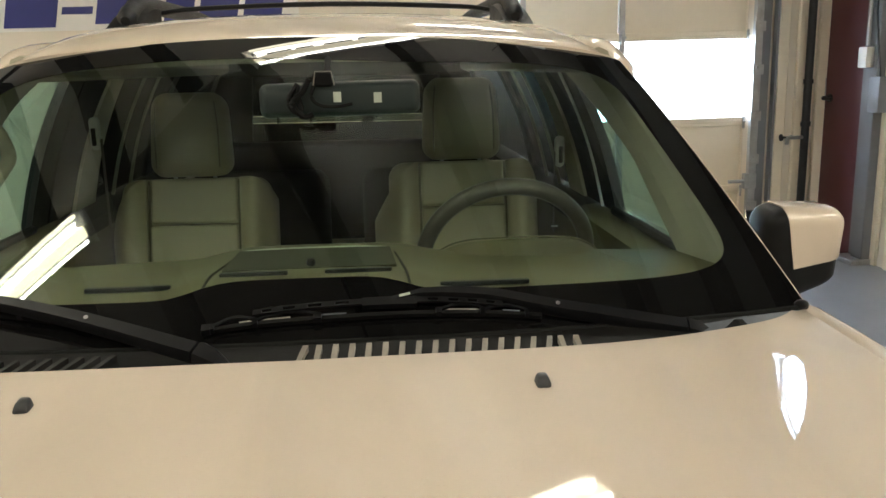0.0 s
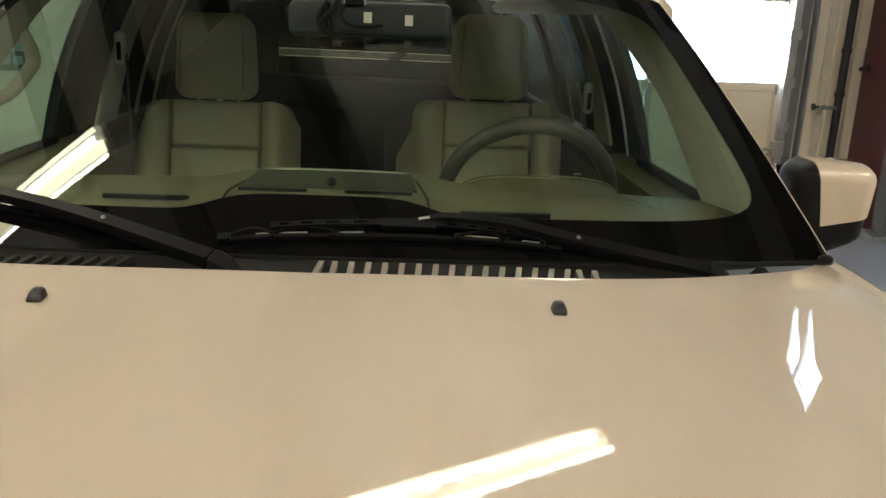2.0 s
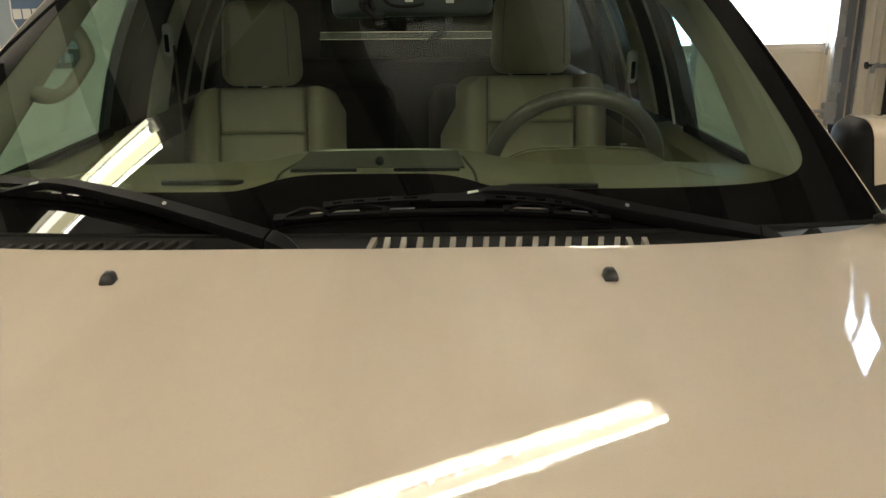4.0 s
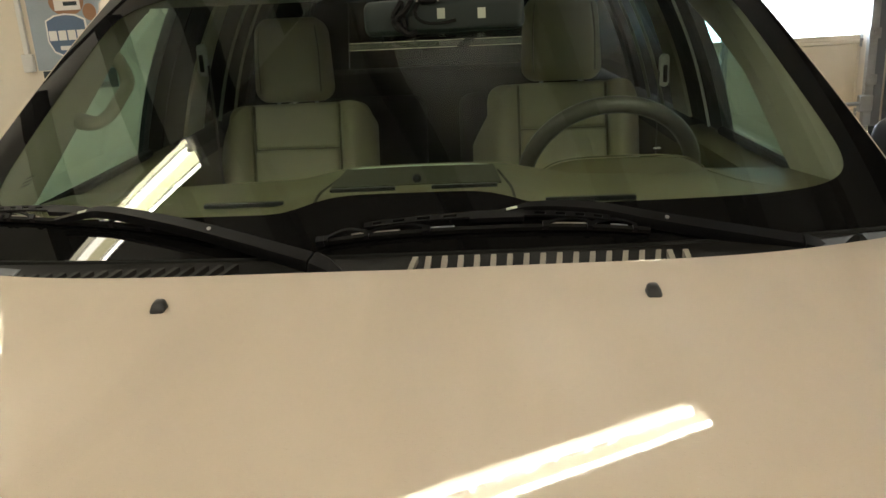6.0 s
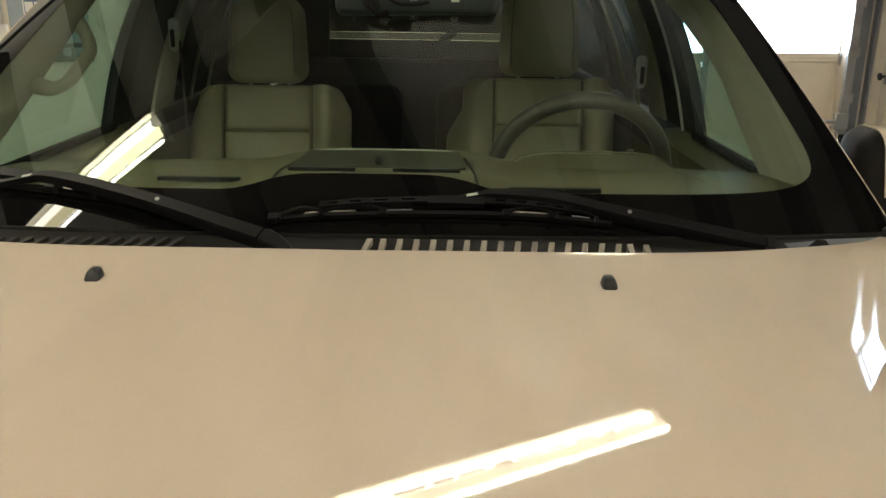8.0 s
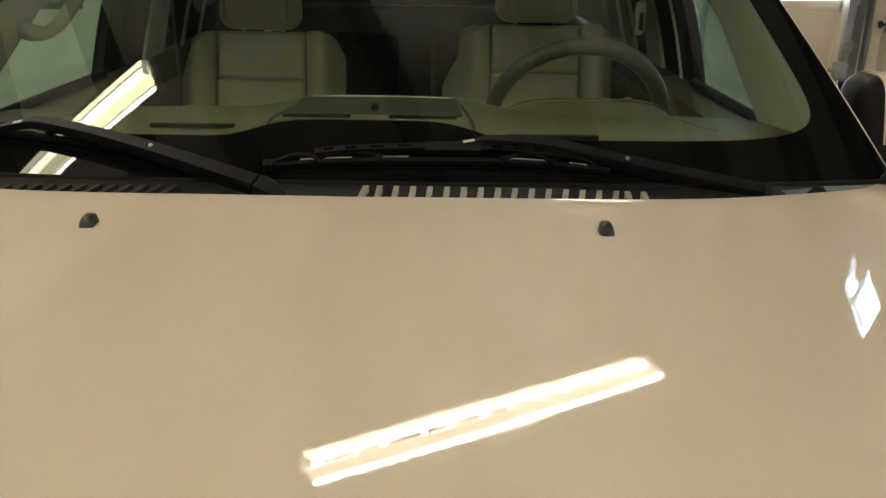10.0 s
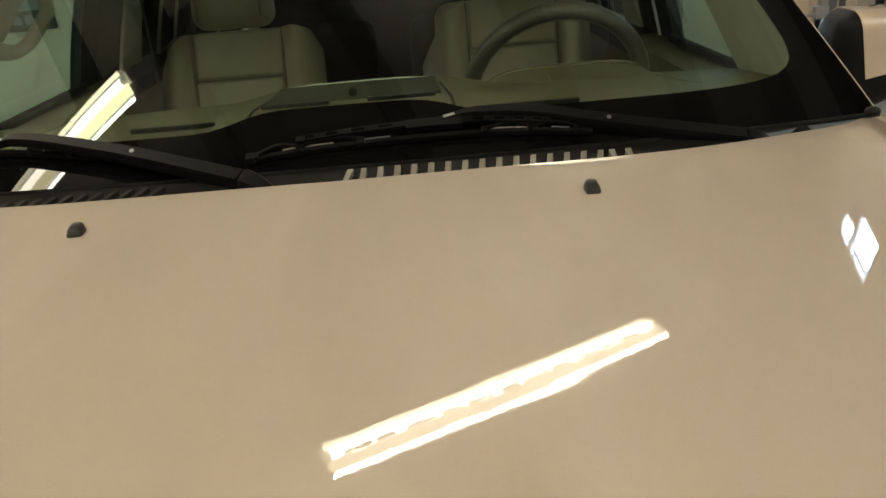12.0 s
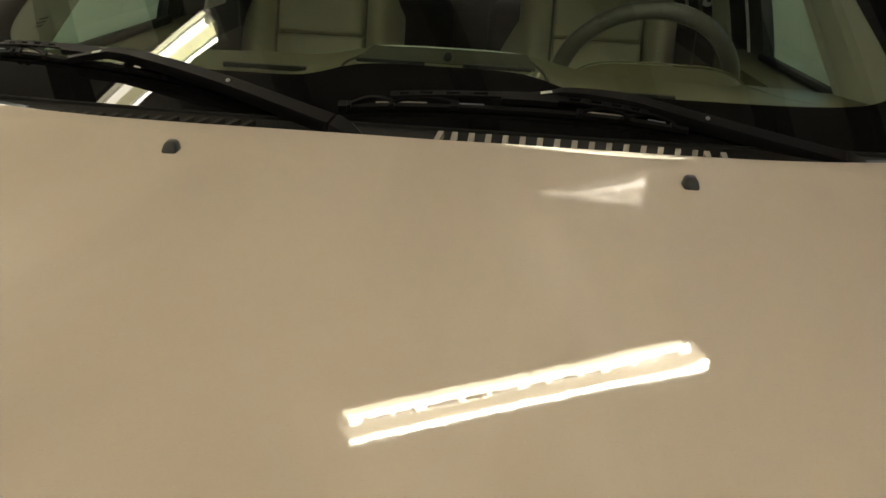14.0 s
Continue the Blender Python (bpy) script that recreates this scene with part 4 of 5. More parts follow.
part("belt_label", boxed((0.664, 1.585, 1.022), (0.022, 0.002, 0.005), 0.0008), STICKER, car, "small white belt label")
for x, y0, y1 in ((-0.705, 1.93, 1.98), (-0.70, 2.13, 2.17), (0.705, 1.88, 1.93), (0.70, 2.08, 2.13)):
    s = 1 if x > 0 else -1
    part("window_channel", tube([side_at(lerp(y0, y1, k / 8), k / 8, s, 0.05) for k in range(9)], 0.006, 6), TRIM_BEIGE, car, "beige window channel")

# grab handle on the passenger's windshield pillar
gp = [(-0.674, 0.945, 1.394), (-0.652, 0.930, 1.376), (-0.637, 0.912, 1.357), (-0.631, 0.898, 1.336), (-0.631, 0.866, 1.320), (-0.631, 0.833, 1.306),
      (-0.634, 0.795, 1.288), (-0.642, 0.757, 1.278), (-0.660, 0.745, 1.279), (-0.695, 0.775, 1.282)]
part("grab_handle", tube(smooth_path(gp, 36), [0.021, 0.020, 0.019, 0.018] + [0.0145] * 24 + [0.0155, 0.017, 0.018, 0.019, 0.020, 0.020, 0.020, 0.020, 0.020], 12, flat=0.8), TRIM_BEIGE, car, "beige grab handle")

# rear glass, with a paler strip added for a bright band behind, and its wiper
for v0, v1, m, label in ((0.0, 0.285, REAR_GLASS, "dark tinted rear glass"), (0.29, 0.372, PALE_GLASS, "paler glass strip added for the bright band behind"), (0.377, 1.0, REAR_GLASS, "dark tinted rear glass")):
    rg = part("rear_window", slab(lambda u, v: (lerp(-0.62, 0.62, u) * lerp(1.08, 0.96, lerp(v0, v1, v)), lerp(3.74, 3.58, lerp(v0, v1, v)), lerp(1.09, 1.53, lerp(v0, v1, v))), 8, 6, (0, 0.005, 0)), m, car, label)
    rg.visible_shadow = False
# dark surround added to keep brightness from showing round the rear glass
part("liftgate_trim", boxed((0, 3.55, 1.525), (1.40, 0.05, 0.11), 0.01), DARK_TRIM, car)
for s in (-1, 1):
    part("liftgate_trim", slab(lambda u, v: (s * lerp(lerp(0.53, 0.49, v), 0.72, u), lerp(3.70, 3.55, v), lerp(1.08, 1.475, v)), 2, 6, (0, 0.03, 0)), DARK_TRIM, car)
rw = part("rear_wiper", tube(smooth_path([(0.44, 3.68, 1.47), (0.36, 3.69, 1.40), (0.24, 3.705, 1.32), (0.14, 3.72, 1.245), (0.06, 3.735, 1.185)], 20), 0.013, 8, flat=0.6), WIPER_MAT, car, "black rear wiper")
part("blade", tube([(0.16, 3.735, 1.262), (0.10, 3.74, 1.215), (0.03, 3.745, 1.135)], [0.018, 0.026, 0.016], 8), RUBBER, rw)

# cowl panel and grille
part("cowl", slab(lambda u, v: ((2 * u - 1) * 0.775, lerp(hood_rear((2 * u - 1) * 0.775) - 0.03, glass_pt(2 * u - 1, 0.03).y, v),
     lerp(1.118 - 0.02 * abs(2 * u - 1) ** 2, glass_pt(2 * u - 1, 0.03).z - 0.010, v ** 0.7)), 48, 8, (0, 0, -0.012)), COWL_BLACK, car, "weathered black plastic cowl")
part("glass_seal", tube([glass_pt(-1 + 2 * k / 40, 0.0) + Vector((0, -0.003, -0.002)) for k in range(41)], 0.0045, 8), RUBBER, car)

for s in (-1, 1):
    part("cowl_end", slab(lambda u, v: (s * lerp(0.57, 0.772, u), lerp(hood_rear(lerp(0.57, 0.772, u)) - 0.02, glass_pt(lerp(0.57, 0.772, u) / 0.79, 0.0).y - 0.008, v),
         glass_pt(lerp(0.57, 0.772, u) / 0.79, 0.0).z - 0.012 + 0.008 * v), 10, 3, (0, 0, -0.01)), COWL_GLOSS, car, "glossy grey end of the cowl")
    bead = bmesh.new()
    bmesh.ops.create_uvsphere(bead, u_segments=12, v_segments=8, radius=1)
    bmesh.ops.transform(bead, matrix=Matrix.Translation(glass_pt(s * 0.985, 0.0) + Vector((0, -0.004, 0.003))) @ Matrix.Diagonal((0.012, 0.010, 0.008, 1)), verts=bead.verts)
    part("corner_bead", bead, TRIM_BLACK, car, "black rubber corner of the glass seal")
    st = bmesh.new()
    bmesh.ops.create_cone(st, cap_ends=True, segments=4, radius1=0.032, radius2=0.006, depth=0.026)
    bmesh.ops.scale(st, vec=(1, 0.5, 1), verts=st.verts)
    bmesh.ops.translate(st, vec=(s * 0.616, 0.224, 1.141), verts=st.verts)
    part("rubber_stop", st, RUBBER, car)


def slats(x0, x1, count, lean, material, label):
    gr = part("cowl_grille", slab(lambda u, v: (lerp(x0 - 0.01, x1 + 0.01, u), lerp(0.10, 0.20, v) + 0.10 * abs(lerp(x0, x1, u)) ** 2.2, 1.125 + 0.012 * v), 10, 2, (0, 0, -0.006)), TRIM_BLACK, car, label)
    for k in range(count):
        x = lerp(x0, x1, k / (count - 1))
        yb = 0.10 * abs(x) ** 2.2
        sl = slab(lambda u, v: (x + lerp(-0.0036, 0.0036, u) + lean(x) * (v - 0.6), lerp(0.115, 0.180, v) + yb, 1.128 + 0.032 * v ** 0.6 - 0.028 * (abs(x) / 0.775) ** 2), 1, 4, (0, 0.0, -0.016))
        part("slat", sl, material, gr)
    for k in range(1, 13):
        if material is SLAT_GREY:
            x = lerp(x0, x1, (k + 0.5) / (count - 1))
            part("crossbar", boxed((x, 0.163 + 0.10 * abs(x) ** 2.2, 1.1405 - 0.01 * abs(x)), (0.0085, 0.002, 0.0018), 0.0005), material, gr)
    part("crosspiece", boxed(((x0 + x1) / 2, 0.165 + 0.10 * abs((x0 + x1) / 2) ** 2.2, 1.136), (x1 - x0, 0.006, 0.006), 0.001), TRIM_BLACK, gr)
    return gr


slats(0.004, 0.372, 18, lambda x: 0.016 if x < 0.01 else 0.006 + 0.05 * max(0.0, x - 0.1) if x < 0.33 else 0.0, SLAT_GREY, "black cowl grille with dusty grey slats")
slats(-0.60, -0.252, 18, lambda x: 0.045, SLAT_DARK, "black cowl grille with dark slats")


# wipers
def on_glass(x, v, lift):
    b = glass_pt(0, v)
    u = x / lerp(0.790, 0.657, v)
    return glass_pt(u, v) + GN * lift


UPG = Vector((0, 0.85, 0.52))


def strip(bm, pts, lo, hi, l0, l1):
    """A flat bar along pts on the glass: from lo to hi up the glass, from l0 to l1 off it."""
    rings = [[bm.verts.new(p + UPG * a + GN * b) for a, b in ((lo, l0), (hi, l0), (hi, l1), (lo, l1))] for p in pts]
    for a, b in zip(rings, rings[1:]):
        for i in range(4):
            bm.faces.new((a[i], a[(i + 1) % 4], b[(i + 1) % 4], b[i]))
    bm.faces.new(rings[0])
    bm.faces.new(rings[-1])
    return bm


def slotted(pts, slots, w, parent):
    """A bar with oblong slots through it: two rails joined by rungs, one moulded part."""
    bm = bmesh.new()
    n = len(pts)
    cells = 2 * slots + 1
    cut = [round(k * (n - 1) / cells) for k in range(cells + 1)]
    levels = (-w, -w * 0.42, w * 0.42, w)
    grid = [[[bm.verts.new(p + UPG * a + GN * b) for b in (0.011, 0.0145)] for a in levels] for p in pts]
    hole = [any(cut[k] <= i < cut[k + 1] for k in range(1, cells, 2)) for i in range(n - 1)]
    for i in range(n - 1):
        for r in range(3):
            if r == 1 and hole[i]:
                continue
            for b in (0, 1):
                bm.faces.new((grid[i][r][b], grid[i + 1][r][b], grid[i + 1][r + 1][b], grid[i][r + 1][b]))
        for r in (0, 3) + ((1, 2) if hole[i] else ()):
            bm.faces.new((grid[i][r][0], grid[i + 1][r][0], grid[i + 1][r][1], grid[i][r][1]))
        if hole[i] and not hole[i - 1]:
            bm.faces.new((grid[i][1][0], grid[i][2][0], grid[i][2][1], grid[i][1][1]))
        if hole[i] and not hole[i + 1]:
            bm.faces.new((grid[i + 1][1][0], grid[i + 1][2][0], grid[i + 1][2][1], grid[i + 1][1][1]))
    for i in (0, n - 1):
        for r in range(3):
            bm.faces.new((grid[i][r][0], grid[i][r + 1][0], grid[i][r + 1][1], grid[i][r][1]))
    return part("bridge", bm, WIPER_MAT, parent, "black slotted wiper bridge")


def wiper(arm, blade, mid, way, label):
    """An arm with its knuckle, and a blade: mid is the blade's middle, way the side on which the arm comes in."""
    a_pts = [on_glass(*p) for p in arm]
    ab = bmesh.new()
    n = 30
    sm = smooth_path(a_pts, n)
    rows = []
    for i, p in enumerate(sm):
        f = i / n
        d = (sm[min(i + 1, n)] - sm[max(i - 1, 0)]).normalized()
        side = d.cross(GN).normalized()
        w = curve1(f, [(0.0, 0.0125), (0.45, 0.0095), (0.6, 0.0072), (0.72, 0.0048), (1.0, 0.0042)])
        h = lerp(0.010, 0.005, f)
        rows.append([ab.verts.new(p + side * o * w + GN * q * h) for o, q in ((-1, -0.9), (-1, 0.3), (-0.72, 1), (0.72, 1), (1, 0.3), (1, -0.9))])
    for a, b in zip(rows, rows[1:]):
        for i in range(6):
            ab.faces.new((a[i], a[(i + 1) % 6], b[(i + 1) % 6], b[i]))
    ab.faces.new(rows[0])
    ab.faces.new(rows[-1])
    wp = part("wiper", ab, WIPER_MAT, car, label)
    p0 = sm[0]
    d0 = (sm[0] - sm[3]).normalized()
    low = Vector((0, 0, -1))
    side = d0.cross(GN).normalized()
    hub = bmesh.new()
    rings = []
    for f, w, h in ((0.003, 0.0135, 0.0095), (0.008, 0.0150, 0.0105), (0.024, 0.0135, 0.009), (0.040, 0.0095, 0.006), (0.052, 0.005, 0.003)):
        c = p0 + d0 * f + low * (4.5 * f * f)
        rings.append([hub.verts.new(c + side * o * w + GN * q * h) for o, q in ((-1, -1), (-1, 0.3), (-0.7, 1), (0.7, 1), (1, 0.3), (1, -1))])
    for a, b in zip(rings, rings[1:]):
        for i in range(6):
            hub.faces.new((a[i], a[(i + 1) % 6], b[(i + 1) % 6], b[i]))
    hub.faces.new(rings[0])
    hub.faces.new(rings[-1])
    part("pivot_cap", hub, TRIM_BLACK, wp)
    part("pivot_lip", tube([p0 + d0 * 0.034 + low * 0.004 + side * 0.006 * way, p0 + d0 * 0.058 + low * 0.014, p0 + d0 * 0.078 + low * 0.028], 0.0016, 6), SLAT_GREY, wp, "worn pale edge of the pivot")
    at = min(range(n), key=lambda i: abs(sm[i].x - a_pts[1].x))
    part("screw", disc(bmesh.new(), sm[at] + GN * 0.0088, 0.0030, 0.003, tuple(GN), 10), ALLOY, wp, "pale metal screw")
    # squeegee, pale strips painting hood reflection in its gaps, and the claws
    bs = smooth_path([on_glass(x, v, 0.004) for x, v in blade], 60)
    part("rubber_blade", strip(bmesh.new(), bs, -0.0035, 0.0030, 0.0, 0.007), RUBBER, wp)
    for a, b in ((9, 19), (21, 26), (39, 49), (51, 56)):
        part("gap_glint", strip(bmesh.new(), bs[a:b], 0.0034, 0.0062, 0.003, 0.0065), SLAT_GREY if (a - 9) % 10 == 0 else COWL_GLOSS, wp, "pale strip painting the hood's reflection in the gap")
    part("end_clip", strip(bmesh.new(), bs[0:3], -0.005, 0.006, 0.0, 0.011), TRIM_BLACK, wp)
    k0 = min(range(61), key=lambda i: abs(bs[i].x - mid))
    rise = [p + UPG * (0.004 + 0.014 * math.sin(math.pi * min(1.0, max(0.0, i / 60)))) for i, p in enumerate(bs)]
    slotted(smooth_path(rise[12: k0 - 3], 45), 4, 0.0048, wp)
    slotted(smooth_path(rise[k0 + 4: 52], 45), 4, 0.0048, wp)
    part("hook_block", strip(bmesh.new(), rise[k0 - 4: k0 + 5], -0.009, 0.006, 0.006, 0.015), WIPER_MAT, wp)
    for a, b in ((3, 13), (13, 22), (k0 + 8, k0 + 16), (47, 57)):
        lift = [bs[i] + UPG * (0.003 + 0.009 * math.sin(math.pi * (i - a) / (b - a))) for i in range(a, b + 1)]
        part("yoke", strip(bmesh.new(), lift, -0.002, 0.0026, 0.007, 0.0105), WIPER_MAT, wp)
    for i in (3, 13, 22, k0 + 8, k0 + 16, 47, 57):
        part("claw", strip(bmesh.new(), bs[max(0, i - 1): i + 1], -0.004, 0.006, 0.002, 0.0105), WIPER_MAT, wp)
    mk = min(range(n), key=lambda i: abs(sm[i].x - a_pts[4].x))
    d = (sm[mk] - sm[mk - 1]).normalized()
    part("worn_mark", strip(bmesh.new(), [sm[mk] - d * 0.010, sm[mk] - d * 0.002, sm[mk] + d * 0.009], -0.0022, 0.0024, 0.0052, 0.0062), PAPER, wp, "worn pale mark")
    return wp


wiper([(0.548, -0.034, 0.012), (0.359, 0.034, 0.012), (0.2605, 0.0705, 0.013), (0.179, 0.0795, 0.014), (0.145, 0.0735, 0.013), (0.099, 0.060, 0.012)],
      [(-0.1285, 0.022), (-0.04, 0.0345), (0.115, 0.0415), (0.24, 0.036), (0.335, 0.021)], 0.125, 1, "black wiper arm and blade with a worn tip")
wiper([(-0.1278, -0.0412, 0.030), (-0.2765, 0.0325, 0.026), (-0.392, 0.074, 0.028), (-0.455, 0.089, 0.028), (-0.485, 0.088, 0.024), (-0.535, 0.082, 0.016)],
      [(-0.285, 0.044), (-0.40, 0.0715), (-0.50, 0.087), (-0.62, 0.0995), (-0.72, 0.103)], -0.52, -1, "black wiper arm and blade lying on the glass")

# door mirrors: a black shell with a champagne cap that wraps its face and top
def mirror_shell(s, grow):
    sh = bmesh.new()
    box(sh, (0.889, 0.59, 1.165), (0.152 + grow, 0.11 + grow, 0.176 + grow), 0.034, seg=6)
    for v in sh.verts:
        k = (v.co.z - 1.079) / 0.172
        v.co.y += 0.020 * (0.5 - k) + 0.30 * max(0.0, v.co.x - 0.90) ** 1.5
        if k < 0.3:
            v.co.z += 0.030 * (v.co.x - 0.889) / 0.076 * (1 - k / 0.3)
        if k > 0.6:
            v.co.z -= 0.010 * max(0.0, (v.co.x - 0.92) / 0.045) * (k - 0.6) / 0.4
        v.co.x *= s
    return sh


for s in (-1, 1):
    lower = part("side_mirror", mirror_shell(s, 0.0), TRIM_BLACK, car, "door mirror with champagne cap and black lower shell")
    cap = mirror_shell(s, 0.005)
    for co, no in (((s * 0.866, 0, 1.14), (-s, 0, -0.22)), ((s * 0.866, 0, 1.139), (s * 0.18, 0, -1)), ((0, 0.63, 0), (0, 1, 0))):
        bmesh.ops.bisect_plane(cap, geom=cap.verts[:] + cap.edges[:] + cap.faces[:], plane_co=co, plane_no=no, clear_outer=True)
    bmesh.ops.remove_doubles(cap, verts=cap.verts, dist=0.0004)
    bmesh.ops.recalc_face_normals(cap, faces=cap.faces)
    bmesh.ops.solidify(cap, geom=cap.faces[:], thickness=0.002)
    part("cap", cap, PAINT, lower, "champagne painted mirror cap")
    part("mirror_glass", boxed((s * 0.887, 0.652, 1.168), (0.13, 0.006, 0.125), 0.002), MIRROR, lower)
    part("mount", tube([(s * 0.835, 0.60, 1.110), (s * 0.78, 0.56, 1.100), (s * 0.74, 0.54, 1.10)], [0.034, 0.034, 0.045], 10, flat=0.7), TRIM_BLACK, lower)

# ---- inside the car ----
def dash_front(x):
    a = abs(x)
    return 0.335 + 0.10 * (a / 0.7) ** 2.4


def dash_fn(u, v):
    x = (2 * u - 1) * 0.71
    a = abs(x)
    y = lerp(dash_front(x), 0.86 - 0.05 * (a / 0.7) ** 2, v)
    z = 1.178 - 0.012 * (a / 0.7) ** 2 - 0.035 * v - 0.10 * max(0.0, (v - 0.78) / 0.22) ** 2
    hump = math.exp(-(x / 0.205) ** 6)
    z += 0.026 * hump * min(1, v * 6) * (1 - 0.25 * v)
    return (x, y, z)


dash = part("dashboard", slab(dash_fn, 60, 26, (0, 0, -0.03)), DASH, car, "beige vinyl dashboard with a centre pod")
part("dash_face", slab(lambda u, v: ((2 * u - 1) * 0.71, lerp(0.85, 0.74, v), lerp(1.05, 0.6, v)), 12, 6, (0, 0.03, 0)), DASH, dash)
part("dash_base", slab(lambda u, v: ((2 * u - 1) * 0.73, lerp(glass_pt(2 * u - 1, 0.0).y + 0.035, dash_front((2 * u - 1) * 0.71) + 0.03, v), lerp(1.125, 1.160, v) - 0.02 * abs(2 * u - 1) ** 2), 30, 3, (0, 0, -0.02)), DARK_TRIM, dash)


def pod_z(y):
    return 1.208 - 0.028 * (y - 0.35) / 0.3


# lid of the centre pod, raised a little with a bright rim, two vents and a sensor dome
part("pod_lid", slab(lambda u, v: (lerp(-0.137, 0.137, u) * lerp(1.02, 0.97, v), lerp(0.452, 0.60, v), pod_z(lerp(0.455, 0.60, v)) - 0.002 + 0.012 * v), 8, 6, (0, 0, -0.012)), LID, dash, "darker beige lid")
part("lid_rim", tube([(lerp(-0.133, 0.133, k / 20), 0.604 - 0.006 * (2 * k / 20 - 1) ** 2, pod_z(0.6) + 0.0115 - 0.003 * (2 * k / 20 - 1) ** 4) for k in range(21)], 0.0012, 6), PAPER, dash, "bright rear edge of the lid")
for s in (-1, 1):
    part("pod_seam", tube([(s * lerp(0.142, 0.158, 1 - k / 10), lerp(0.36, 0.62, k / 10), dash_fn(0.5 + s * 0.150 / 1.42, (lerp(0.36, 0.62, k / 10) - 0.335) / 0.52)[2] + 0.001) for k in range(11)], 0.0024, 5), DARK_TRIM, dash)
    v = boxed((s * 0.079, 0.378, 1.2075), (0.102, 0.010, 0.006), 0.0015)
    part("defroster_vent", v, TRIM_BLACK, dash)
for x0, x1, y in ((-0.345, -0.215, 0.425), (0.205, 0.345, 0.382)):
    part("defroster_vent", boxed(((x0 + x1) / 2, y, dash_fn(0.5 + (x0 + x1) / 2.84, 0.1)[2] + 0.006), (x1 - x0, 0.010, 0.008), 0.0015), TRIM_BLACK, dash)
kb = bmesh.new()
bmesh.ops.create_uvsphere(kb, u_segments=12, v_segments=8, radius=0.008)
bmesh.ops.translate(kb, vec=(0.003, 0.436, 1.209), verts=kb.verts)
part("sun_sensor", kb, TRIM_BLACK, dash, "small black sensor dome")
for s in (-1, 1):
    part("corner_seam", tube([(s * 0.60, 0.46, dash_fn(0.5 + s * 0.60 / 1.42, 0.2)[2] + 0.001), (s * 0.56, 0.56, dash_fn(0.5 + s * 0.56 / 1.42, 0.4)[2] + 0.001), (s * 0.545, 0.68, dash_fn(0.5 + s * 0.545 / 1.42, 0.65)[2] + 0.001)], 0.0016, 5), LEATHER_SEAM, dash)

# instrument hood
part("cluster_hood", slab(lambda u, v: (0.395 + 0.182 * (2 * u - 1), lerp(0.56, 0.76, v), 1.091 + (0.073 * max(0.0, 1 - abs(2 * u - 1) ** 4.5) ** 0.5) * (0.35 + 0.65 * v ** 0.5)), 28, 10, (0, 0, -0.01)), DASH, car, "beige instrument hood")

part("cluster_rim", tube([(0.395 + 0.176 * (2 * k / 28 - 1), 0.762, 1.0945 + 0.073 * max(0.0, 1 - abs(0.967 * (2 * k / 28 - 1)) ** 4.5) ** 0.5) for k in range(29)], 0.0018, 6), DASH, car, "edge of the instrument hood")

# steering wheel
WC, WT = Vector((0.402, 0.945, 1.086)), radians(24)
wa, wbv = Vector((1, 0, 0)), Vector((0, -math.sin(WT), math.cos(WT)))
R = 0.186
wheel_rim = tube([WC + wa * R * math.cos(a) + wbv * R * math.sin(a) for a in [2 * math.pi * k / 56 for k in range(56)]], 0.0185, 12, closed=True, up=tuple(wa.cross(wbv)))
sw = part("steering_wheel", wheel_rim, WHEEL_MAT, car, "grey leather steering wheel")
part("airbag_pad", boxed(WC + Vector((0, -0.01, -0.045)), (0.18, 0.05, 0.11), 0.022, Matrix.Rotation(-(math.pi / 2 - WT) + math.pi / 2, 4, 'X'), 3), WHEEL_MAT, sw)
for a in (0.1, math.pi - 0.1, 4.3, 5.12):
    part("spoke", tube([WC + wa * 0.06 * math.cos(a) + wbv * 0.06 * math.sin(a), WC + wa * R * math.cos(a) + wbv * R * math.sin(a)], [0.02, 0.014], 8, flat=0.6), WHEEL_MAT, sw)
part("column", tube([WC + Vector((0, -0.02, -0.01)), WC + Vector((0, -0.24, -0.10))], 0.05, 12), DARK_TRIM, car)


# seats
def cushion(c, s, round_, m=None, puff=0.12, seg=4):
    bm = boxed((0, 0, 0), s, round_, None, seg)
    for v in bm.verts:
        fx, fz = v.co.x / (s[0] / 2), v.co.z / (s[2] / 2)
        v.co.y *= 1 + puff * (1 - fx * fx) * (1 - fz * fz)
    if m is not None:
        bmesh.ops.transform(bm, matrix=m, verts=bm.verts)
    bmesh.ops.translate(bm, vec=c, verts=bm.verts)
    return bm


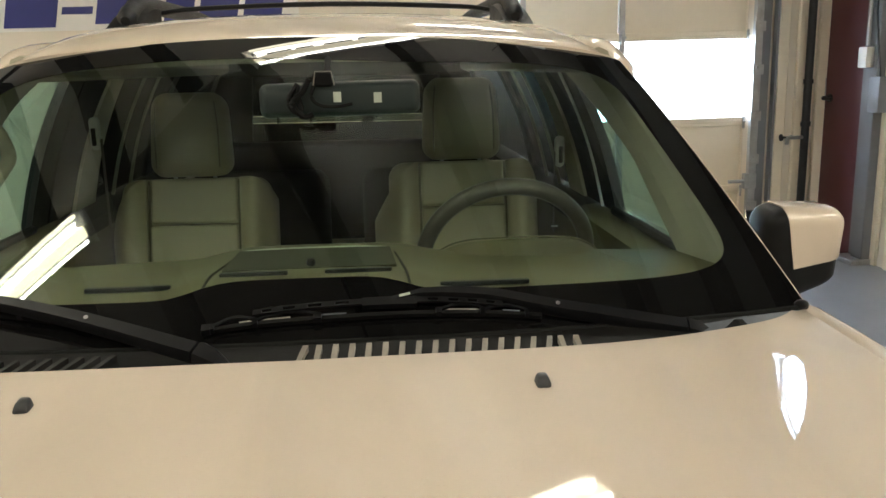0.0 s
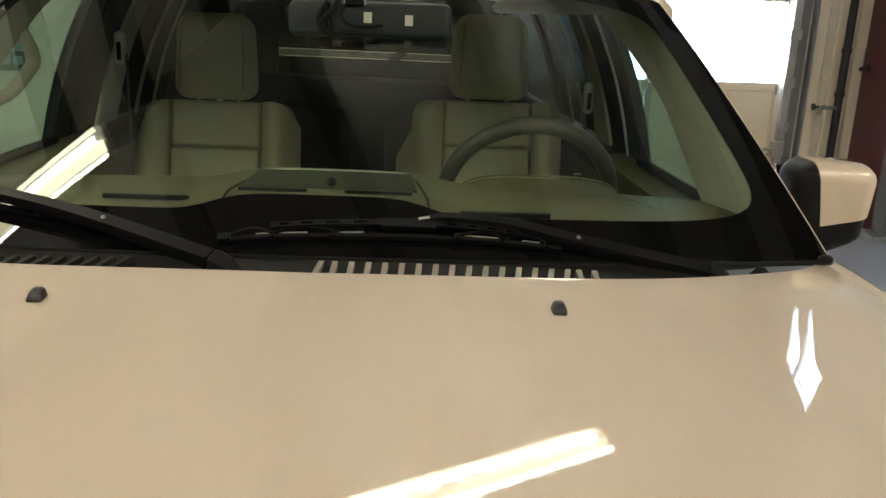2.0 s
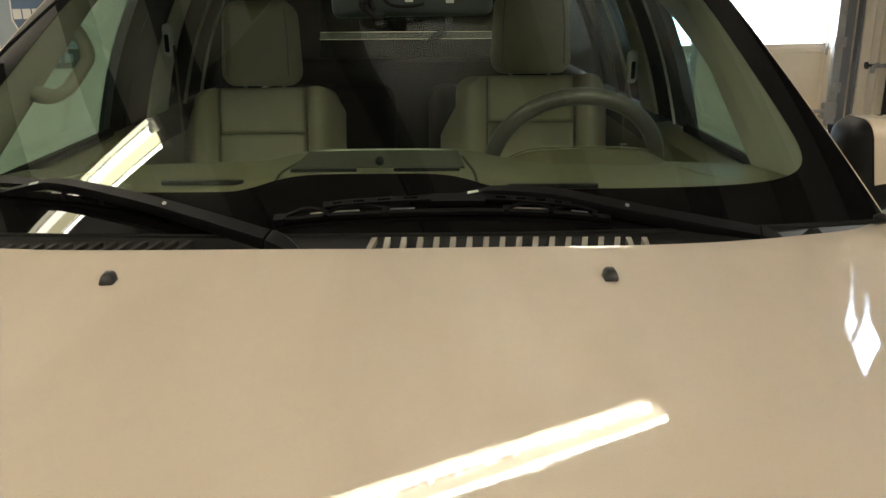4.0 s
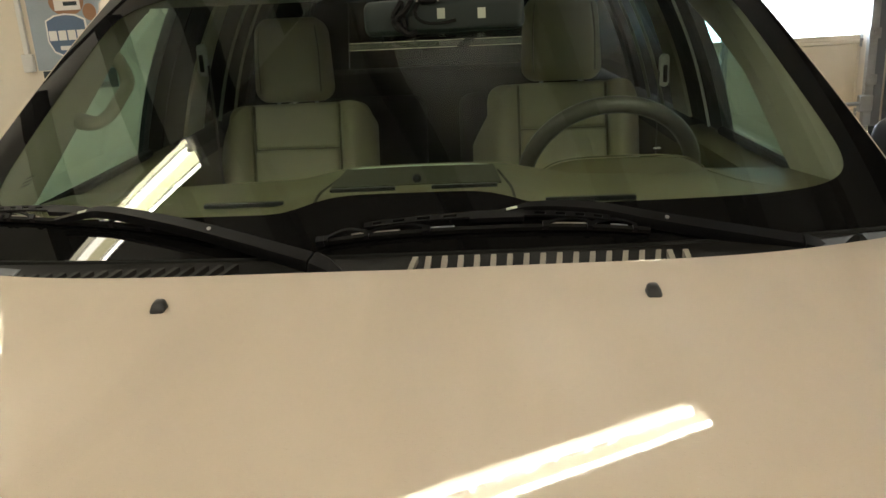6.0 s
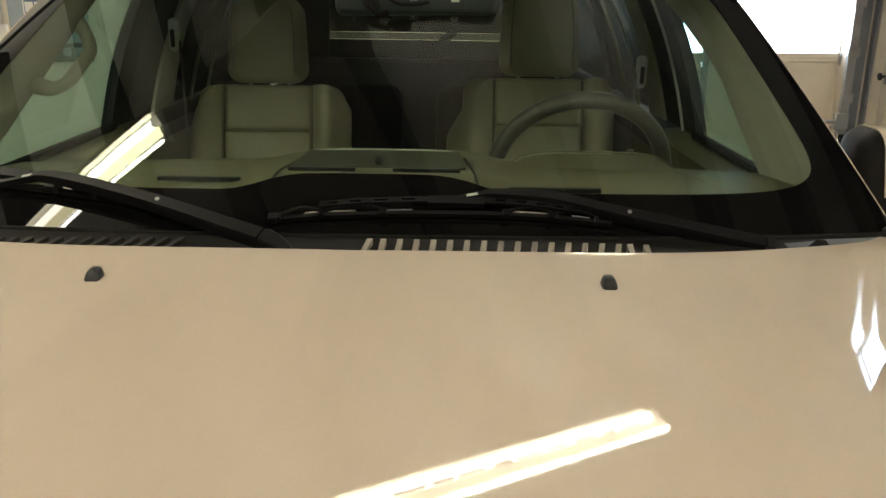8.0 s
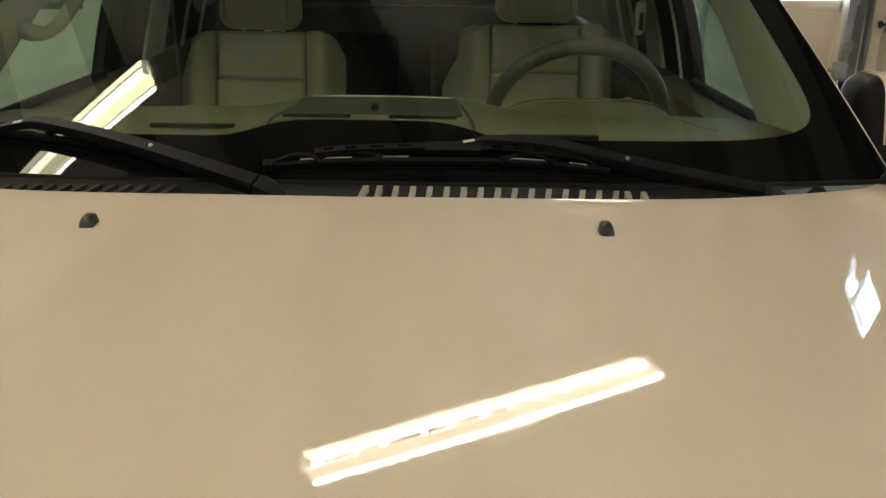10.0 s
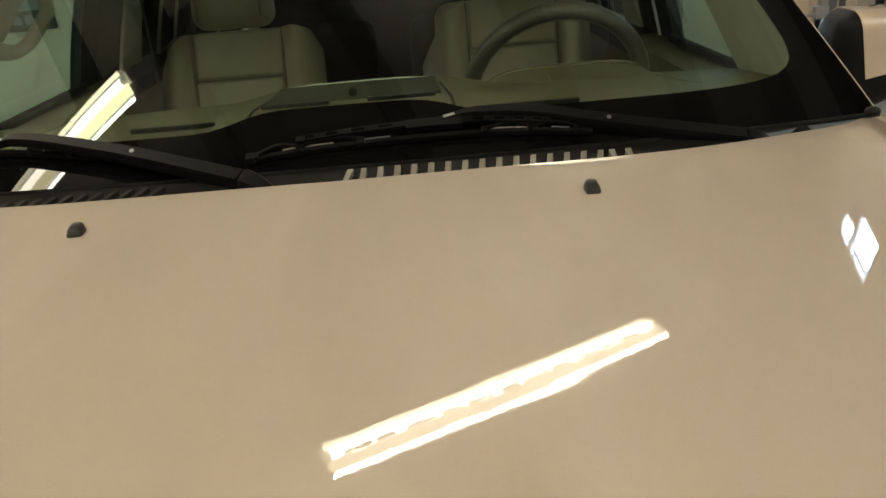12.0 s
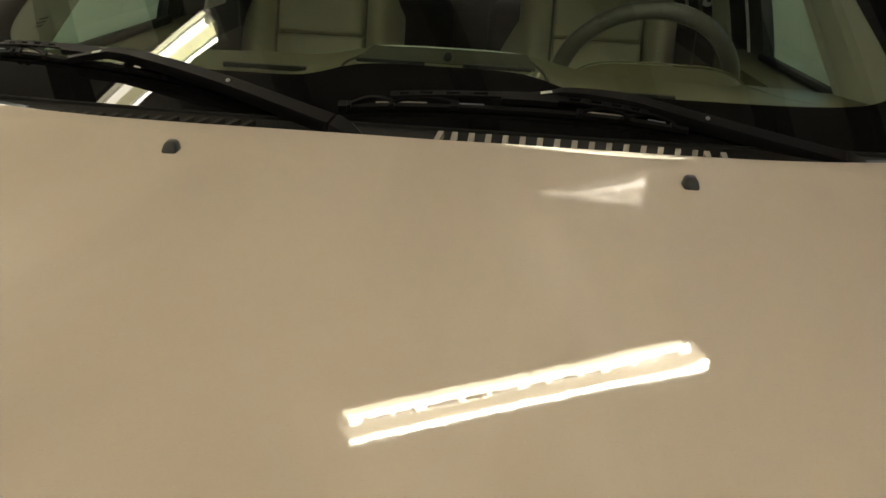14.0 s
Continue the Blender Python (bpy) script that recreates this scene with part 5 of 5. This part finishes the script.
def front_seat(x, head_z, rise=0.0, lean=14):
    m = Matrix.Rotation(radians(-lean), 4, 'X')
    base = Vector((x, 1.64, 0.86 + rise))

    def at(dx, dy, dz):
        return base + m @ Vector((dx, dy, dz))

    back = part("seat", cushion(at(0, 0.05, 0.0), (0.46, 0.11, 0.66), 0.05, m), LEATHER, car, "beige leather front seat")
    # the outer bolsters fall away to the side, the inner ones stand square
    for s in (-1, 1):
        w1, drop, turn = (0.278, 0.17, 0.13) if s < 0 else (0.242, 0.06, 0.05)
        power = 1.5 if s < 0 else 4.0
        bol = slab(lambda u, v: at(s * lerp(0.140, w1, u), -0.012 - 0.060 * math.sin(math.pi * min(1.0, 0.10 + 0.82 * u)) + turn * u * u,
                                   lerp(-0.3, 0.322 - drop * u ** power, v)), 10, 16, tuple(m @ Vector((0, 0.09, 0))))
        part("bolster", bol, LEATHER, back)
        part("seam", tube([at(s * 0.1345, -0.010, lerp(-0.3, 0.318, k / 8)) for k in range(9)], 0.0045, 5), LEATHER_SEAM, back)
    part("insert", cushion(at(0, -0.006, 0.254), (0.262, 0.034, 0.140), 0.012, m, 0.4), LEATHER, back, "upper leather insert")
    part("insert", cushion(at(0, -0.016, -0.05), (0.262, 0.034, 0.458), 0.010, m, 0.5), LEATHER, back, "lower leather insert")
    part("seam", tube([at(-0.128, -0.018, 0.181), at(0, -0.026, 0.181), at(0.128, -0.018, 0.181)], 0.0016, 5), LEATHER_SEAM, back)
    part("cushion", boxed((x, 1.38, 0.60), (0.52, 0.52, 0.16), 0.06, Matrix.Rotation(radians(6), 4, 'X'), 4), LEATHER, back)
    hc = Vector((x, 1.70, head_z))
    hb = cushion((0, 0, 0), (0.246, 0.105, 0.252), 0.045, None, 0.15, 5)
    for v in hb.verts:
        v.co.x *= 1 - 0.14 * max(0.0, v.co.z / 0.126) ** 1.5
        v.co.y += 0.03 * (v.co.x / 0.12) ** 2
    bmesh.ops.transform(hb, matrix=Matrix.Translation(hc) @ Matrix.Rotation(radians(-8), 4, 'X'), verts=hb.verts)
    hr = part("headrest", hb, LEATHER, back, "beige leather headrest")
    for s in (-1, 1):
        part("seam", tube([hc + Matrix.Rotation(radians(-8), 3, 'X') @ Vector((s * 0.092 * (1 - 0.14 * max(0.0, z / 0.126) ** 1.5), -0.042 - 0.006 * (1 - (z / 0.126) ** 2), z)) for z in [lerp(-0.10, 0.095, k / 8) for k in range(9)]], 0.0022, 5), LEATHER_SEAM, hr)
    for s in (-1, 1):
        part("post", tube([hc + Vector((s * 0.06, 0.02, -0.06)), hc + Vector((s * 0.06, 0.045, -0.20))], 0.006, 8), STEEL, hr)
    return back


front_seat(-0.436, 1.318, 0.008)
front_seat(0.392, 1.350, 0.040)
# shade at the back of the cabin is put into these dark colours
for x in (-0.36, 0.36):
    part("seat", cushion((x, 2.62, 0.78), (0.58, 0.16, 0.62), 0.06, Matrix.Rotation(radians(-14), 4, 'X')), REAR_SHADED, car, "rear seat back, cabin shade put into its dark colour")
part("cargo_panel", boxed((0, 3.3, 0.90), (1.36, 0.06, 0.5), 0.02), REAR_SHADED, car)

# inside mirror with hanging cords and small white stickers on the glass
mr = part("inside_mirror", boxed((0.054, 0.665, 1.456), (0.288, 0.03, 0.064), 0.016, Matrix.Rotation(radians(-1), 4, 'Y'), 4), MIRROR_BACK, car, "rear-view mirror with dark cords hanging from it")
part("mirror_glass", boxed((0.054, 0.683, 1.456), (0.27, 0.004, 0.054), 0.001, Matrix.Rotation(radians(-1), 4, 'Y')), MIRROR, mr)
part("mount", tube([(0.03, 0.66, 1.485), (0.03, 0.70, 1.505), (0.03, 0.775, 1.528)], [0.006, 0.005, 0.007], 10), RUBBER, mr)
part("cord", tube(smooth_path([(-0.02, 0.645, 1.485), (-0.035, 0.64, 1.46), (-0.03, 0.638, 1.44), (-0.015, 0.638, 1.435), (-0.018, 0.64, 1.455), (-0.02, 0.645, 1.482)], 18), 0.005, 6), RUBBER, mr)
part("cord", tube(smooth_path([(0.0, 0.642, 1.492), (-0.012, 0.636, 1.47), (-0.03, 0.634, 1.452), (-0.012, 0.634, 1.428), (0.006, 0.636, 1.432)], 16), 0.0055, 6), RUBBER, mr)
part("cord", tube(smooth_path([(0.012, 0.642, 1.49), (0.004, 0.636, 1.462), (0.02, 0.634, 1.447), (0.05, 0.636, 1.445), (0.075, 0.64, 1.449)], 16), 0.0035, 6), RUBBER, mr)
part("camera_bracket", boxed((0.025, 0.655, 1.492), (0.036, 0.03, 0.026), 0.004), RUBBER, mr, "small black camera bracket")
part("bracket_edge", tube([(0.008, 0.638, 1.482), (0.012, 0.638, 1.506), (0.040, 0.638, 1.506), (0.045, 0.638, 1.482)], 0.0014, 5), SLAT_GREY, mr)
for x in (-0.058, 0.0):
    part("stem", tube([(x, 0.66, 1.428), (x, 0.66, 1.412)], 0.0025, 6), RUBBER, mr)
for x, z in ((0.049, 1.461), (0.121, 1.459)):
    part("sticker", boxed((x, 0.647, z), (0.014, 0.002, 0.018), 0), PAPER, mr, "small white paper sticker")

# the floor falls towards its drain, and the car leans with it
car.matrix_basis = pose(-0.016, 1.5, 0.0, 0, 0.8, 0)
